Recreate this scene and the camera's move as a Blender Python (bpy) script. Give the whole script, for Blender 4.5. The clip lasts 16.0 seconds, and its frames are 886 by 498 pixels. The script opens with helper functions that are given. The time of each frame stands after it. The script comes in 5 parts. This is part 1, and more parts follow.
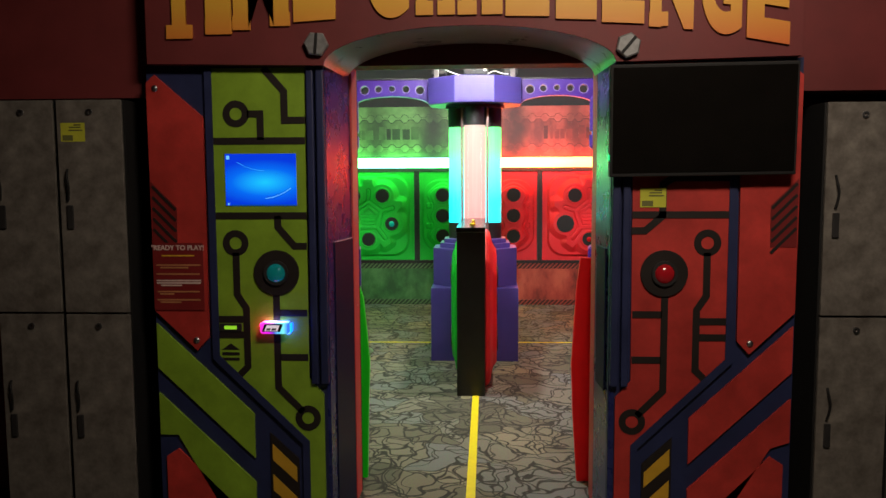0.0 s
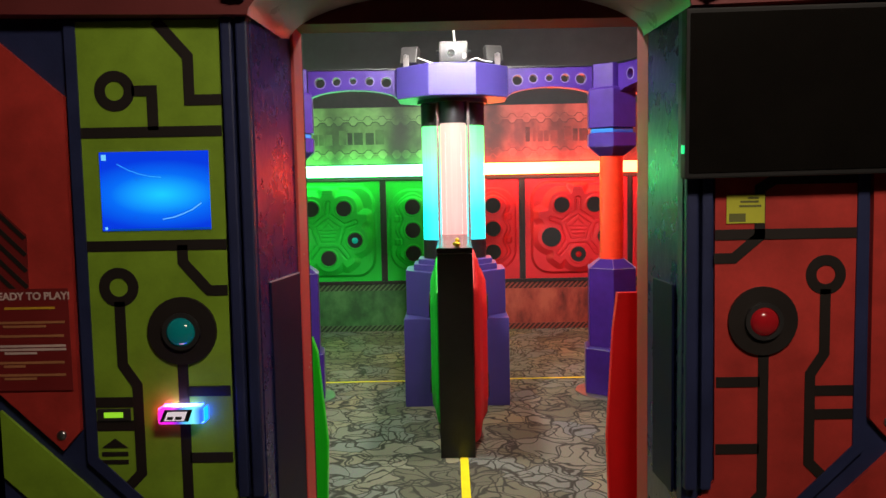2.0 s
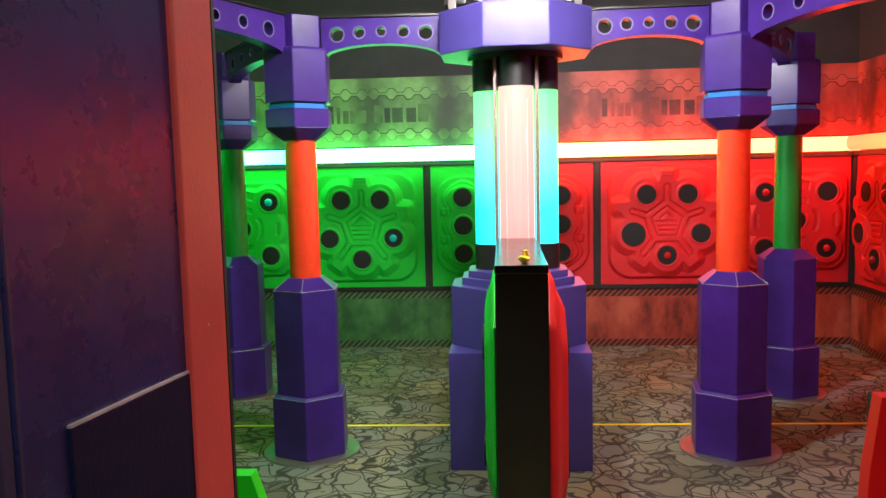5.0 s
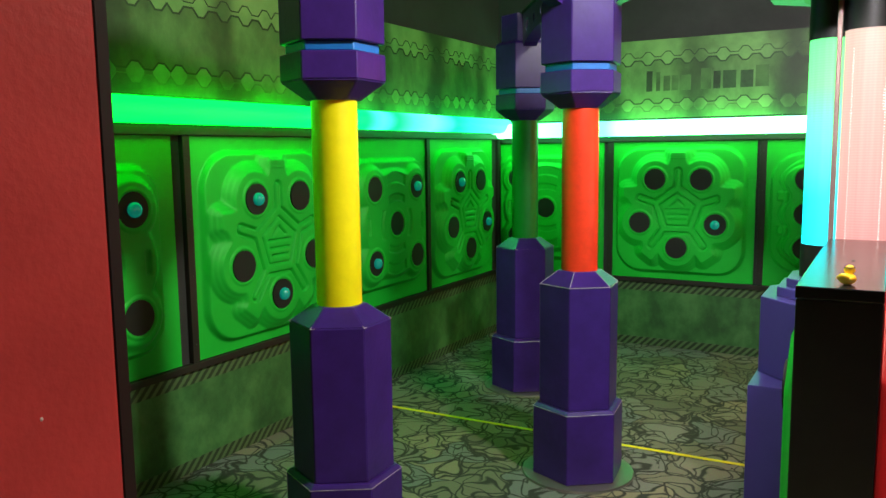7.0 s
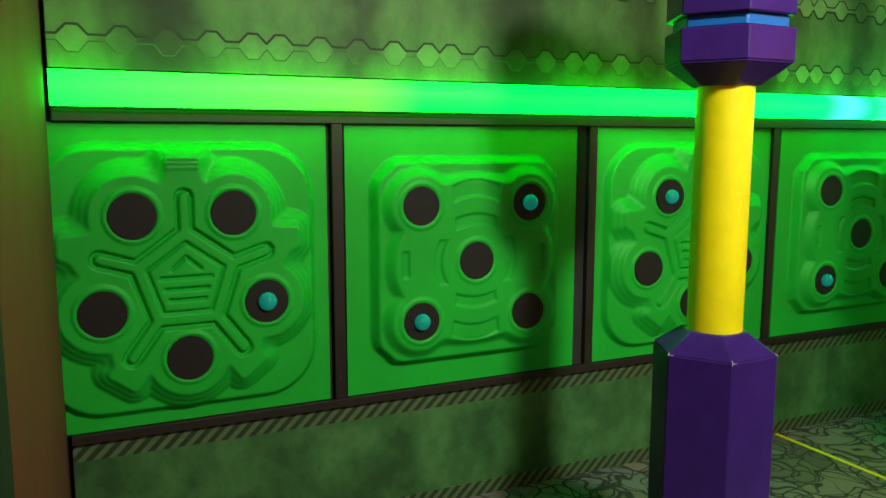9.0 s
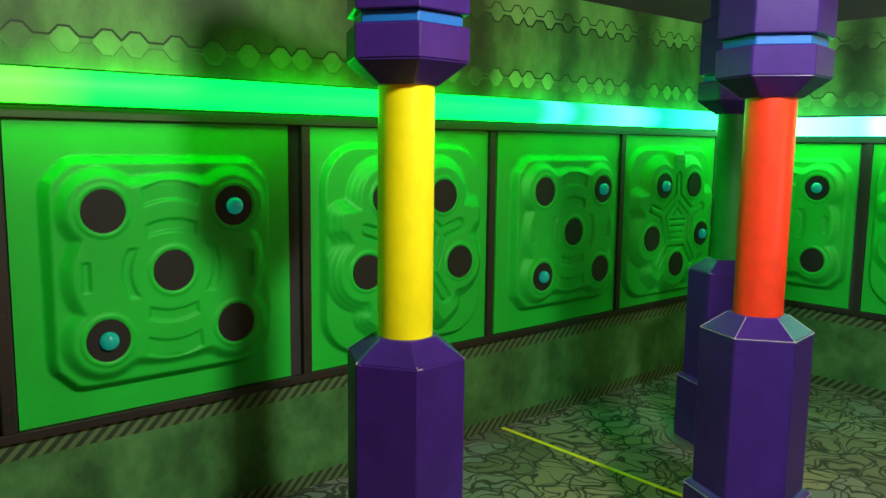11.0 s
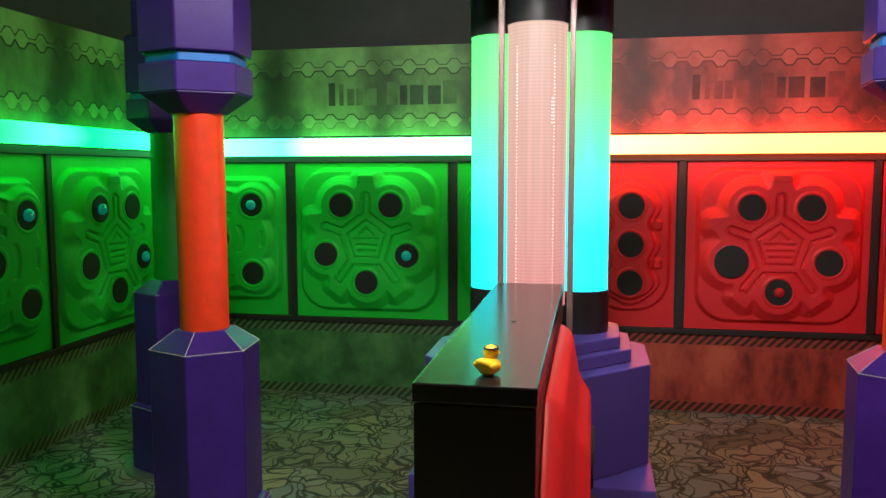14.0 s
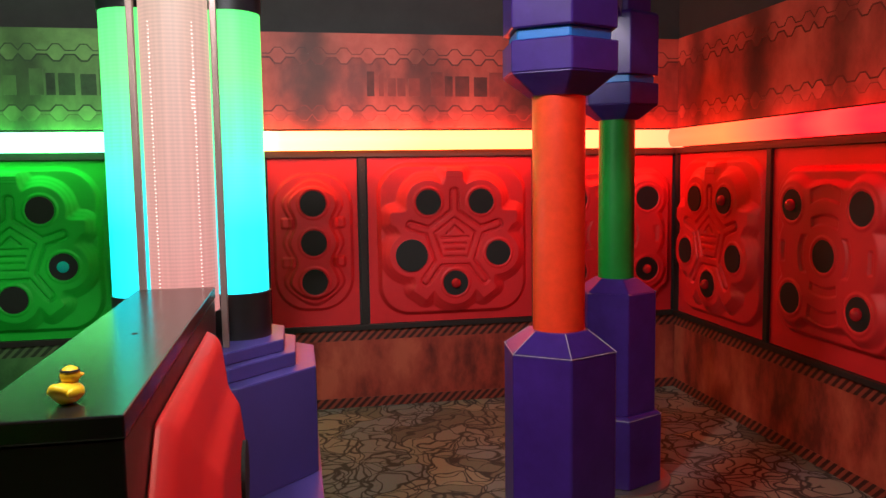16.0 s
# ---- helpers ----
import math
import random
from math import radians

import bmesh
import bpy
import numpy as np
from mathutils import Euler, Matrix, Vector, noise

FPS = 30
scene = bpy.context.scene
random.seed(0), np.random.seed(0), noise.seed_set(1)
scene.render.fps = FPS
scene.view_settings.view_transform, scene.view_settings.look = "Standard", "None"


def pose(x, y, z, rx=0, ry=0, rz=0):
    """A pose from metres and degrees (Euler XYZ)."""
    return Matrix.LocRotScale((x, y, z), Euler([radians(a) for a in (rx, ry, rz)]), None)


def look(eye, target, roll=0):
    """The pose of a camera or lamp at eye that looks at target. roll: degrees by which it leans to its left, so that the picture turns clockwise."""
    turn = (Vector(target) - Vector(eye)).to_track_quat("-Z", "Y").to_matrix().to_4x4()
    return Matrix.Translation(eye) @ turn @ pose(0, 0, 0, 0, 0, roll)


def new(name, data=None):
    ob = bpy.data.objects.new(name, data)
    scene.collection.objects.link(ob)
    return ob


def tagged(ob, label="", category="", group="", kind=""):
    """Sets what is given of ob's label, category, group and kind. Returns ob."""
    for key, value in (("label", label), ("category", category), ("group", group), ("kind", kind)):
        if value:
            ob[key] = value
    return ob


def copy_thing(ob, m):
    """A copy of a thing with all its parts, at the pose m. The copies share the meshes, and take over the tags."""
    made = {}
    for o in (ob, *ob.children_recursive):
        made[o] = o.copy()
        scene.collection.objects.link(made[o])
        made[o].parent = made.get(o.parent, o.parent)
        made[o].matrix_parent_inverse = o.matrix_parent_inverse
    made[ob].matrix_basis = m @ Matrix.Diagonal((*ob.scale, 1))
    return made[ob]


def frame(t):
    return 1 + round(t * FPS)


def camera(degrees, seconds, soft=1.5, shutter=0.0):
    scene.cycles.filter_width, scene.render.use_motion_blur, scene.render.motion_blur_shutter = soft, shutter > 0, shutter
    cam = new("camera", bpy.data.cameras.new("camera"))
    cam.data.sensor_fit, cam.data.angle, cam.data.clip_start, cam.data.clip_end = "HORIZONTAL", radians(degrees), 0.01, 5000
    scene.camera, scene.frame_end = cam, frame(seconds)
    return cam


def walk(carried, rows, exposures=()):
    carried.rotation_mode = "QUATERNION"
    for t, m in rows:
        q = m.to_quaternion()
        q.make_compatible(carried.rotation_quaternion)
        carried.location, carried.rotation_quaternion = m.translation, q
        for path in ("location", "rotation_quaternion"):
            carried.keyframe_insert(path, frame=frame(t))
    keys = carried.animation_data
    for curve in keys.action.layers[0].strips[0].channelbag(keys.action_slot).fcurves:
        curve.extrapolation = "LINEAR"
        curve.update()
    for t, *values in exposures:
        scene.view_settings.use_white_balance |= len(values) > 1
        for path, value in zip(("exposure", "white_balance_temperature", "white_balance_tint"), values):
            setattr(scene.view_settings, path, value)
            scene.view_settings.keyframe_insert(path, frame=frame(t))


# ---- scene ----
cam = camera(58.5, 16.0)
PATH = [
    (0, (0.096, -3.28, 1.544), (-0.015, -1.292, 1.356), -0.3),
    (0.5, (0.099, -3.011, 1.542), (-0.027, -1.024, 1.351), -0.4),
    (1, (0.05, -2.747, 1.532), (-0.045, -0.757, 1.349), -0.3),
    (1.5, (-0.023, -2.464, 1.538), (-0.049, -0.472, 1.363), -0.4),
    (2, (-0.038, -2.187, 1.528), (-0.057, -0.193, 1.365), -1.1),
    (2.5, (-0.05, -1.914, 1.523), (-0.075, 0.079, 1.366), -1.3),
    (3, (-0.13, -1.632, 1.524), (-0.116, 0.362, 1.363), -1.0),
    (5.3, (-0.054, -0.6, 1.53), (-0.293, 1.375, 1.329), -1.4),
    (5.5, (-0.028, -0.503, 1.532), (-0.348, 1.461, 1.328), -1.2),
    (6, (0.092, -0.334, 1.537), (-0.469, 1.573, 1.324), -1.2),
    (6.5, (0.08, -0.146, 1.501), (-0.692, 1.685, 1.275), -1.2),
    (7, (0.084, -0.003, 1.525), (-0.896, 1.723, 1.279), -0.7),
    (7.5, (0.1, 0.151, 1.52), (-1.119, 1.717, 1.271), -0.6),
    (8, (0.151, 0.307, 1.534), (-1.316, 1.641, 1.276), -0.1),
    (8.2, (0.134, 0.362, 1.543), (-1.414, 1.6, 1.273), 0.1),
    (10.3, (0.178, 0.85, 1.536), (-1.575, 1.774, 1.263), 0.1),
    (10.5, (0.19, 0.85, 1.542), (-1.5, 1.884, 1.271), 0.2),
    (11, (0.173, 0.865, 1.543), (-1.329, 2.159, 1.279), 0.7),
    (11.5, (0.143, 0.884, 1.534), (-1.16, 2.381, 1.283), 0.9),
    (12, (0.133, 0.9, 1.528), (-0.986, 2.54, 1.283), 0.5),
    (12.5, (0.125, 0.906, 1.526), (-0.8, 2.663, 1.287), 0.1),
    (13, (0.132, 0.925, 1.518), (-0.599, 2.772, 1.292), -0.1),
    (13.5, (0.148, 0.933, 1.515), (-0.394, 2.847, 1.303), -0.2),
    (14, (0.159, 0.938, 1.51), (-0.207, 2.895, 1.317), -0.1),
    (14.5, (0.167, 0.968, 1.496), (-0.028, 2.95, 1.317), -0.2),
    (15, (0.19, 1.001, 1.487), (0.165, 2.993, 1.31), -0.4),
    (15.5, (0.242, 1.064, 1.484), (0.394, 3.05, 1.305), -0.8),
    (16, (0.302, 1.106, 1.476), (0.665, 3.063, 1.284), -0.8),
]
GAP = [(9.25, pose(0.155, 0.60, 1.548, 90 - 7.7, 0, 66.5))]
EXPOSURE = [(0.0, 0.52), (3.2, 0.62), (5.5, 0.54), (7.0, 0.36), (8.0, 0.24), (10.3, 0.34), (11.2, 0.4), (12.0, 0.3), (13.0, 0.0), (14.0, -0.14), (16.0, -0.2)]
walk(cam, sorted([(t, look(eye, target, roll)) for t, eye, target, roll in PATH] + GAP, key=lambda r: r[0]), EXPOSURE)

# ---- world and large lights ----
world = bpy.data.worlds.new("world")
scene.world = world
world.use_nodes = True
world.node_tree.nodes["Background"].inputs[0].default_value = (0.02, 0.02, 0.025, 1)
world.node_tree.nodes["Background"].inputs[1].default_value = 0.2


def area(name, at, target, sx, sy, watts, color, spread=180):
    data = bpy.data.lights.new(name, "AREA")
    data.shape, data.size, data.size_y = "RECTANGLE", sx, sy
    data.energy, data.color = watts, color
    data.spread = radians(spread)
    ob = new(name, data)
    ob.matrix_world = look(at, target)
    return ob


area("ceiling_spot_east", (0.6, 2.19, 3.08), (-2.6, 2.5, 0.6), 0.25, 0.25, 40, (0.95, 0.97, 0.76), 128)
area("ceiling_spot_west", (-0.6, 2.15, 3.08), (2.6, 2.6, 0.6), 0.25, 0.25, 48, (1.0, 0.90, 0.82), 135)
area("ceiling_spot_front", (0.1, 1.3, 3.1), (0.0, 3.4, 2.2), 0.2, 0.2, 17, (1.0, 0.96, 0.95), 75)
area("flood_beam_west", (-0.36, 3.52, 2.47), (-1.3, 6.0, 2.12), 0.1, 0.1, 5, (1.0, 0.97, 0.9), 85)
area("flood_beam_east", (0.36, 3.52, 2.47), (1.3, 6.0, 1.85), 0.1, 0.1, 11, (1.0, 0.94, 0.93), 95)
area("ceiling_lamp_lobby", (0.75, -2.2, 3.25), (0.5, 0.0, 1.6), 0.8, 0.4, 36, (1.0, 0.84, 0.68))

# ---- materials ----


def mat(name, color, rough=0.5, metal=0.0, vary=0.15, scale=6.0, bump=0.0, bscale=120.0, glow=None, power=0.0, coat=0.0, second=None):
    m = bpy.data.materials.new(name)
    m.use_nodes = True
    nt = m.node_tree
    b = nt.nodes["Principled BSDF"]
    tc = nt.nodes.new("ShaderNodeTexCoord")
    n1 = nt.nodes.new("ShaderNodeTexNoise")
    n1.inputs["Scale"].default_value = scale
    n1.inputs["Detail"].default_value = 6
    n1.inputs["Roughness"].default_value = 0.65
    nt.links.new(tc.outputs["Object"], n1.inputs["Vector"])
    ramp = nt.nodes.new("ShaderNodeValToRGB")
    dark = second or tuple(c * (1 - vary) for c in color)
    light = tuple(min(1, c * (1 + vary * 0.6)) for c in color)
    ramp.color_ramp.elements[0].position, ramp.color_ramp.elements[0].color = 0.3, (*dark, 1)
    ramp.color_ramp.elements[1].position, ramp.color_ramp.elements[1].color = 0.7, (*light, 1)
    nt.links.new(n1.outputs["Fac"], ramp.inputs["Fac"])
    # broad uneven tone over the fine grain
    n3 = nt.nodes.new("ShaderNodeTexNoise")
    n3.inputs["Scale"].default_value = max(0.8, scale * 0.3)
    n3.inputs["Detail"].default_value = 3
    nt.links.new(tc.outputs["Object"], n3.inputs["Vector"])
    broad = nt.nodes.new("ShaderNodeMapRange")
    broad.inputs[1].default_value, broad.inputs[2].default_value = 0.3, 0.7
    broad.inputs[3].default_value, broad.inputs[4].default_value = 1 - vary * 0.9, 1.0
    nt.links.new(n3.outputs["Fac"], broad.inputs[0])
    tone = nt.nodes.new("ShaderNodeMix")
    tone.data_type, tone.blend_type = "RGBA", "MULTIPLY"
    tone.inputs[0].default_value = 1.0
    nt.links.new(ramp.outputs["Color"], tone.inputs[6])
    nt.links.new(broad.outputs[0], tone.inputs[7])
    nt.links.new(tone.outputs[2], b.inputs["Base Color"])
    rr = nt.nodes.new("ShaderNodeMapRange")
    rr.inputs[3].default_value, rr.inputs[4].default_value = max(0.02, rough * 0.85), min(1, rough * 1.2)
    nt.links.new(n1.outputs["Fac"], rr.inputs[0])
    nt.links.new(rr.outputs[0], b.inputs["Roughness"])
    b.inputs["Metallic"].default_value = metal
    b.inputs["Coat Weight"].default_value = coat
    if bump:
        n2 = nt.nodes.new("ShaderNodeTexNoise")
        n2.inputs["Scale"].default_value = bscale
        n2.inputs["Detail"].default_value = 4
        nt.links.new(tc.outputs["Object"], n2.inputs["Vector"])
        bp = nt.nodes.new("ShaderNodeBump")
        bp.inputs["Strength"].default_value = bump
        bp.inputs["Distance"].default_value = 0.004
        nt.links.new(n2.outputs["Fac"], bp.inputs["Height"])
        nt.links.new(bp.outputs["Normal"], b.inputs["Normal"])
    if glow:
        b.inputs["Emission Color"].default_value = (*glow, 1)
        b.inputs["Emission Strength"].default_value = power
    return m


def ramp_glow(name, axis, lo, hi, stops, power, base=(0.03, 0.03, 0.03)):
    """A glowing tube whose colour runs along one axis of the world."""
    m = mat(name, base, 0.55, vary=0.05)
    nt = m.node_tree
    b = nt.nodes["Principled BSDF"]
    geo = nt.nodes.new("ShaderNodeNewGeometry")
    sep = nt.nodes.new("ShaderNodeSeparateXYZ")
    nt.links.new(geo.outputs["Position"], sep.inputs[0])
    mr = nt.nodes.new("ShaderNodeMapRange")
    mr.inputs[1].default_value, mr.inputs[2].default_value = lo, hi
    nt.links.new(sep.outputs["XYZ".index(axis)], mr.inputs[0])
    ramp = nt.nodes.new("ShaderNodeValToRGB")
    els = ramp.color_ramp.elements
    while len(els) < len(stops):
        els.new(0.5)
    for e, (p, c) in zip(els, stops):
        e.position, e.color = p, (*c, 1)
    nt.links.new(mr.outputs[0], ramp.inputs["Fac"])
    nt.links.new(ramp.outputs["Color"], b.inputs["Emission Color"])
    b.inputs["Emission Strength"].default_value = power
    return m


def carpet_material():
    m = mat("carpet", (0.2, 0.2, 0.16), 0.95, vary=0.2, scale=3)
    nt = m.node_tree
    b = nt.nodes["Principled BSDF"]
    tc = nt.nodes.new("ShaderNodeTexCoord")
    warp = nt.nodes.new("ShaderNodeTexNoise")
    warp.inputs["Scale"].default_value = 5.0
    warp.inputs["Detail"].default_value = 1.0
    nt.links.new(tc.outputs["Object"], warp.inputs["Vector"])
    mix = nt.nodes.new("ShaderNodeMix")
    mix.data_type = "RGBA"
    mix.blend_type = "LINEAR_LIGHT"
    mix.inputs[0].default_value = 0.13
    nt.links.new(tc.outputs["Object"], mix.inputs[6])
    nt.links.new(warp.outputs["Color"], mix.inputs[7])
    lines = None
    for scale, stretch, turn, width, loop in ((3.6, 1.0, 0.0, 0.011, 0), (3.0, 1.7, 0.7, 0.014, 0.42), (3.9, 0.6, 1.9, 0.015, 0.36), (2.3, 1.5, 2.6, 0.012, 0.5), (4.6, 1.2, 4.1, 0.012, 0.45)):
        mp = nt.nodes.new("ShaderNodeMapping")
        mp.inputs["Scale"].default_value = (stretch, 1, 0)
        mp.inputs["Rotation"].default_value = (0, 0, turn)
        mp.inputs["Location"].default_value = (turn * 3.1, turn, 0)
        nt.links.new(mix.outputs[2], mp.inputs[0])
        v = nt.nodes.new("ShaderNodeTexVoronoi")
        v.voronoi_dimensions = "2D"
        v.feature = "F1" if loop else "DISTANCE_TO_EDGE"
        v.inputs["Scale"].default_value = scale
        nt.links.new(mp.outputs[0], v.inputs["Vector"])
        dist = v.outputs["Distance"]
        if loop:
            sub = nt.nodes.new("ShaderNodeMath")
            sub.operation = "SUBTRACT"
            sub.inputs[1].default_value = loop
            nt.links.new(dist, sub.inputs[0])
            ab = nt.nodes.new("ShaderNodeMath")
            ab.operation = "ABSOLUTE"
            nt.links.new(sub.outputs[0], ab.inputs[0])
            dist = ab.outputs[0]
        st = nt.nodes.new("ShaderNodeMapRange")
        st.inputs[1].default_value, st.inputs[2].default_value = width, width + 0.02
        nt.links.new(dist, st.inputs[0])
        if lines is None:
            lines = st.outputs[0]
        else:
            mul = nt.nodes.new("ShaderNodeMath")
            mul.operation = "MULTIPLY"
            nt.links.new(lines, mul.inputs[0])
            nt.links.new(st.outputs[0], mul.inputs[1])
            lines = mul.outputs[0]
    cell = nt.nodes.new("ShaderNodeTexVoronoi")
    cell.voronoi_dimensions = "2D"
    cell.inputs["Scale"].default_value = 3.6
    nt.links.new(mix.outputs[2], cell.inputs["Vector"])
    tone = nt.nodes.new("ShaderNodeValToRGB")
    els = tone.color_ramp.elements
    els[0].color, els[1].color = (0.10, 0.10, 0.075, 1), (0.26, 0.23, 0.15, 1)
    els.new(0.35).color = (0.20, 0.19, 0.14, 1)
    els.new(0.65).color = (0.16, 0.18, 0.185, 1)
    sepc = nt.nodes.new("ShaderNodeSeparateColor")
    nt.links.new(cell.outputs["Color"], sepc.inputs[0])
    nt.links.new(sepc.outputs[0], tone.inputs["Fac"])
    fleck = nt.nodes.new("ShaderNodeTexNoise")
    fleck.inputs["Scale"].default_value = 260
    nt.links.new(tc.outputs["Object"], fleck.inputs["Vector"])
    fm = nt.nodes.new("ShaderNodeMix")
    fm.data_type, fm.blend_type = "RGBA", "OVERLAY"
    fm.inputs[0].default_value = 0.5
    nt.links.new(tone.outputs["Color"], fm.inputs[6])
    nt.links.new(fleck.outputs["Color"], fm.inputs[7])
    fin = nt.nodes.new("ShaderNodeMix")
    fin.data_type = "RGBA"
    fin.inputs[6].default_value = (0.03, 0.03, 0.027, 1)
    nt.links.new(lines, fin.inputs[0])
    nt.links.new(fm.outputs[2], fin.inputs[7])
    nt.links.new(fin.outputs[2], b.inputs["Base Color"])
    bp = nt.nodes.new("ShaderNodeBump")
    bp.inputs["Strength"].default_value = 0.5
    bp.inputs["Distance"].default_value = 0.003
    nt.links.new(fleck.outputs["Fac"], bp.inputs["Height"])
    nt.links.new(bp.outputs["Normal"], b.inputs["Normal"])
    return m


def grunge(name, dark, mid, light, scale=2.2, rough=0.55, tall=0.0):
    m = mat(name, mid, rough, scale=scale)
    nt = m.node_tree
    ramp = nt.nodes["Color Ramp"]
    els = ramp.color_ramp.elements
    els[0].position, els[0].color = 0.3, (*dark, 1)
    els[1].position, els[1].color = 0.72, (*light, 1)
    els.new(0.5).color = (*mid, 1)
    n1 = nt.nodes["Noise Texture"]
    n1.inputs["Detail"].default_value = 9
    if tall:
        mp = nt.nodes.new("ShaderNodeMapping")
        mp.inputs["Scale"].default_value = (1, 1, tall)
        nt.links.new(nt.nodes["Texture Coordinate"].outputs["Object"], mp.inputs[0])
        nt.links.new(mp.outputs[0], n1.inputs["Vector"])
        els[0].position, els[2].position = 0.38, 0.64
    return m


def smudges(m, start, tile=0.69):
    """Dark upright smears where the printed sheets meet, every second one broad."""
    nt = m.node_tree
    b = nt.nodes["Principled BSDF"]
    sep = nt.nodes.new("ShaderNodeSeparateXYZ")
    nt.links.new(nt.nodes["Texture Coordinate"].outputs["Object"], sep.inputs[0])
    wob = nt.nodes.new("ShaderNodeTexNoise")
    wob.inputs["Scale"].default_value = 3.5
    wob.inputs["Detail"].default_value = 4
    nt.links.new(nt.nodes["Texture Coordinate"].outputs["Object"], wob.inputs["Vector"])

    def math_node(op, a, c):
        n = nt.nodes.new("ShaderNodeMath")
        n.operation = op
        for k, v in enumerate((a, c)):
            if isinstance(v, (int, float)):
                n.inputs[k].default_value = v
            else:
                nt.links.new(v, n.inputs[k])
        return n.outputs[0]

    col = b.inputs["Base Color"].links[0].from_socket
    shift = math_node("MULTIPLY", math_node("SUBTRACT", wob.outputs["Fac"], 0.5), 0.28)
    u = math_node("ADD", sep.outputs[0], shift)
    for first, reach, depth in ((start, 0.24, 0.8), (start + tile, 0.15, 0.6)):
        away = math_node("PINGPONG", math_node("SUBTRACT", u, first), tile)
        mr = nt.nodes.new("ShaderNodeMapRange")
        mr.interpolation_type = "SMOOTHSTEP"
        mr.inputs[1].default_value, mr.inputs[2].default_value = 0.02, reach
        mr.inputs[3].default_value, mr.inputs[4].default_value = 1 - depth, 1.0
        nt.links.new(away, mr.inputs[0])
        mul = nt.nodes.new("ShaderNodeMix")
        mul.data_type, mul.blend_type = "RGBA", "MULTIPLY"
        mul.inputs[0].default_value = 1.0
        nt.links.new(col, mul.inputs[6])
        nt.links.new(mr.outputs[0], mul.inputs[7])
        col = mul.outputs[2]
    nt.links.new(col, b.inputs["Base Color"])


def stripes(name, a, b_):
    """Printed warning stripes that lean, about five centimetres apart."""
    m = mat(name, a, 0.6)
    nt = m.node_tree
    tc = nt.nodes["Texture Coordinate"]
    sep = nt.nodes.new("ShaderNodeSeparateXYZ")
    nt.links.new(tc.outputs["Object"], sep.inputs[0])
    add = nt.nodes.new("ShaderNodeMath")
    add.operation = "SUBTRACT"
    nt.links.new(sep.outputs[0], add.inputs[0])
    nt.links.new(sep.outputs[2], add.inputs[1])
    mul = nt.nodes.new("ShaderNodeMath")
    mul.operation = "MULTIPLY"
    mul.inputs[1].default_value = 1 / 0.052
    nt.links.new(add.outputs[0], mul.inputs[0])
    fr = nt.nodes.new("ShaderNodeMath")
    fr.operation = "FRACT"
    nt.links.new(mul.outputs[0], fr.inputs[0])
    gt = nt.nodes.new("ShaderNodeMath")
    gt.operation = "GREATER_THAN"
    gt.inputs[1].default_value = 0.5
    nt.links.new(fr.outputs[0], gt.inputs[0])
    mix = nt.nodes.new("ShaderNodeMix")
    mix.data_type = "RGBA"
    mix.inputs[7].default_value = (*b_, 1)
    nt.links.new(gt.outputs[0], mix.inputs[0])
    nt.links.new(nt.nodes["Color Ramp"].outputs[0], mix.inputs[6])
    nt.links.new(mix.outputs[2], nt.nodes["Principled BSDF"].inputs["Base Color"])
    return m


def streaks(m):
    """Fine upright streaks in a lit plastic tube."""
    nt = m.node_tree
    tc = nt.nodes.new("ShaderNodeTexCoord")
    mp = nt.nodes.new("ShaderNodeMapping")
    mp.inputs["Scale"].default_value = (70, 70, 1.2)
    nt.links.new(tc.outputs["Object"], mp.inputs[0])
    no = nt.nodes.new("ShaderNodeTexNoise")
    no.inputs["Scale"].default_value = 1.0
    no.inputs["Detail"].default_value = 5
    nt.links.new(mp.outputs[0], no.inputs["Vector"])
    mr = nt.nodes.new("ShaderNodeMapRange")
    mr.inputs[1].default_value, mr.inputs[2].default_value = 0.25, 0.75
    mr.inputs[3].default_value, mr.inputs[4].default_value = 0.88, 1.12
    nt.links.new(no.outputs["Fac"], mr.inputs[0])
    b = nt.nodes["Principled BSDF"]
    wave = nt.nodes.new("ShaderNodeTexWave")
    wave.bands_direction = "Z"
    wave.inputs["Scale"].default_value = 31.0
    wave.inputs["Distortion"].default_value = 0.3
    nt.links.new(tc.outputs["Object"], wave.inputs["Vector"])
    rows = nt.nodes.new("ShaderNodeMapRange")
    rows.inputs[3].default_value, rows.inputs[4].default_value = 0.93, 1.05
    nt.links.new(wave.outputs["Fac"], rows.inputs[0])
    both = nt.nodes.new("ShaderNodeMath")
    both.operation = "MULTIPLY"
    nt.links.new(mr.outputs[0], both.inputs[0])
    nt.links.new(rows.outputs[0], both.inputs[1])
    mul = nt.nodes.new("ShaderNodeMath")
    mul.operation = "MULTIPLY"
    mul.inputs[1].default_value = b.inputs["Emission Strength"].default_value
    nt.links.new(both.outputs[0], mul.inputs[0])
    nt.links.new(mul.outputs[0], b.inputs["Emission Strength"])


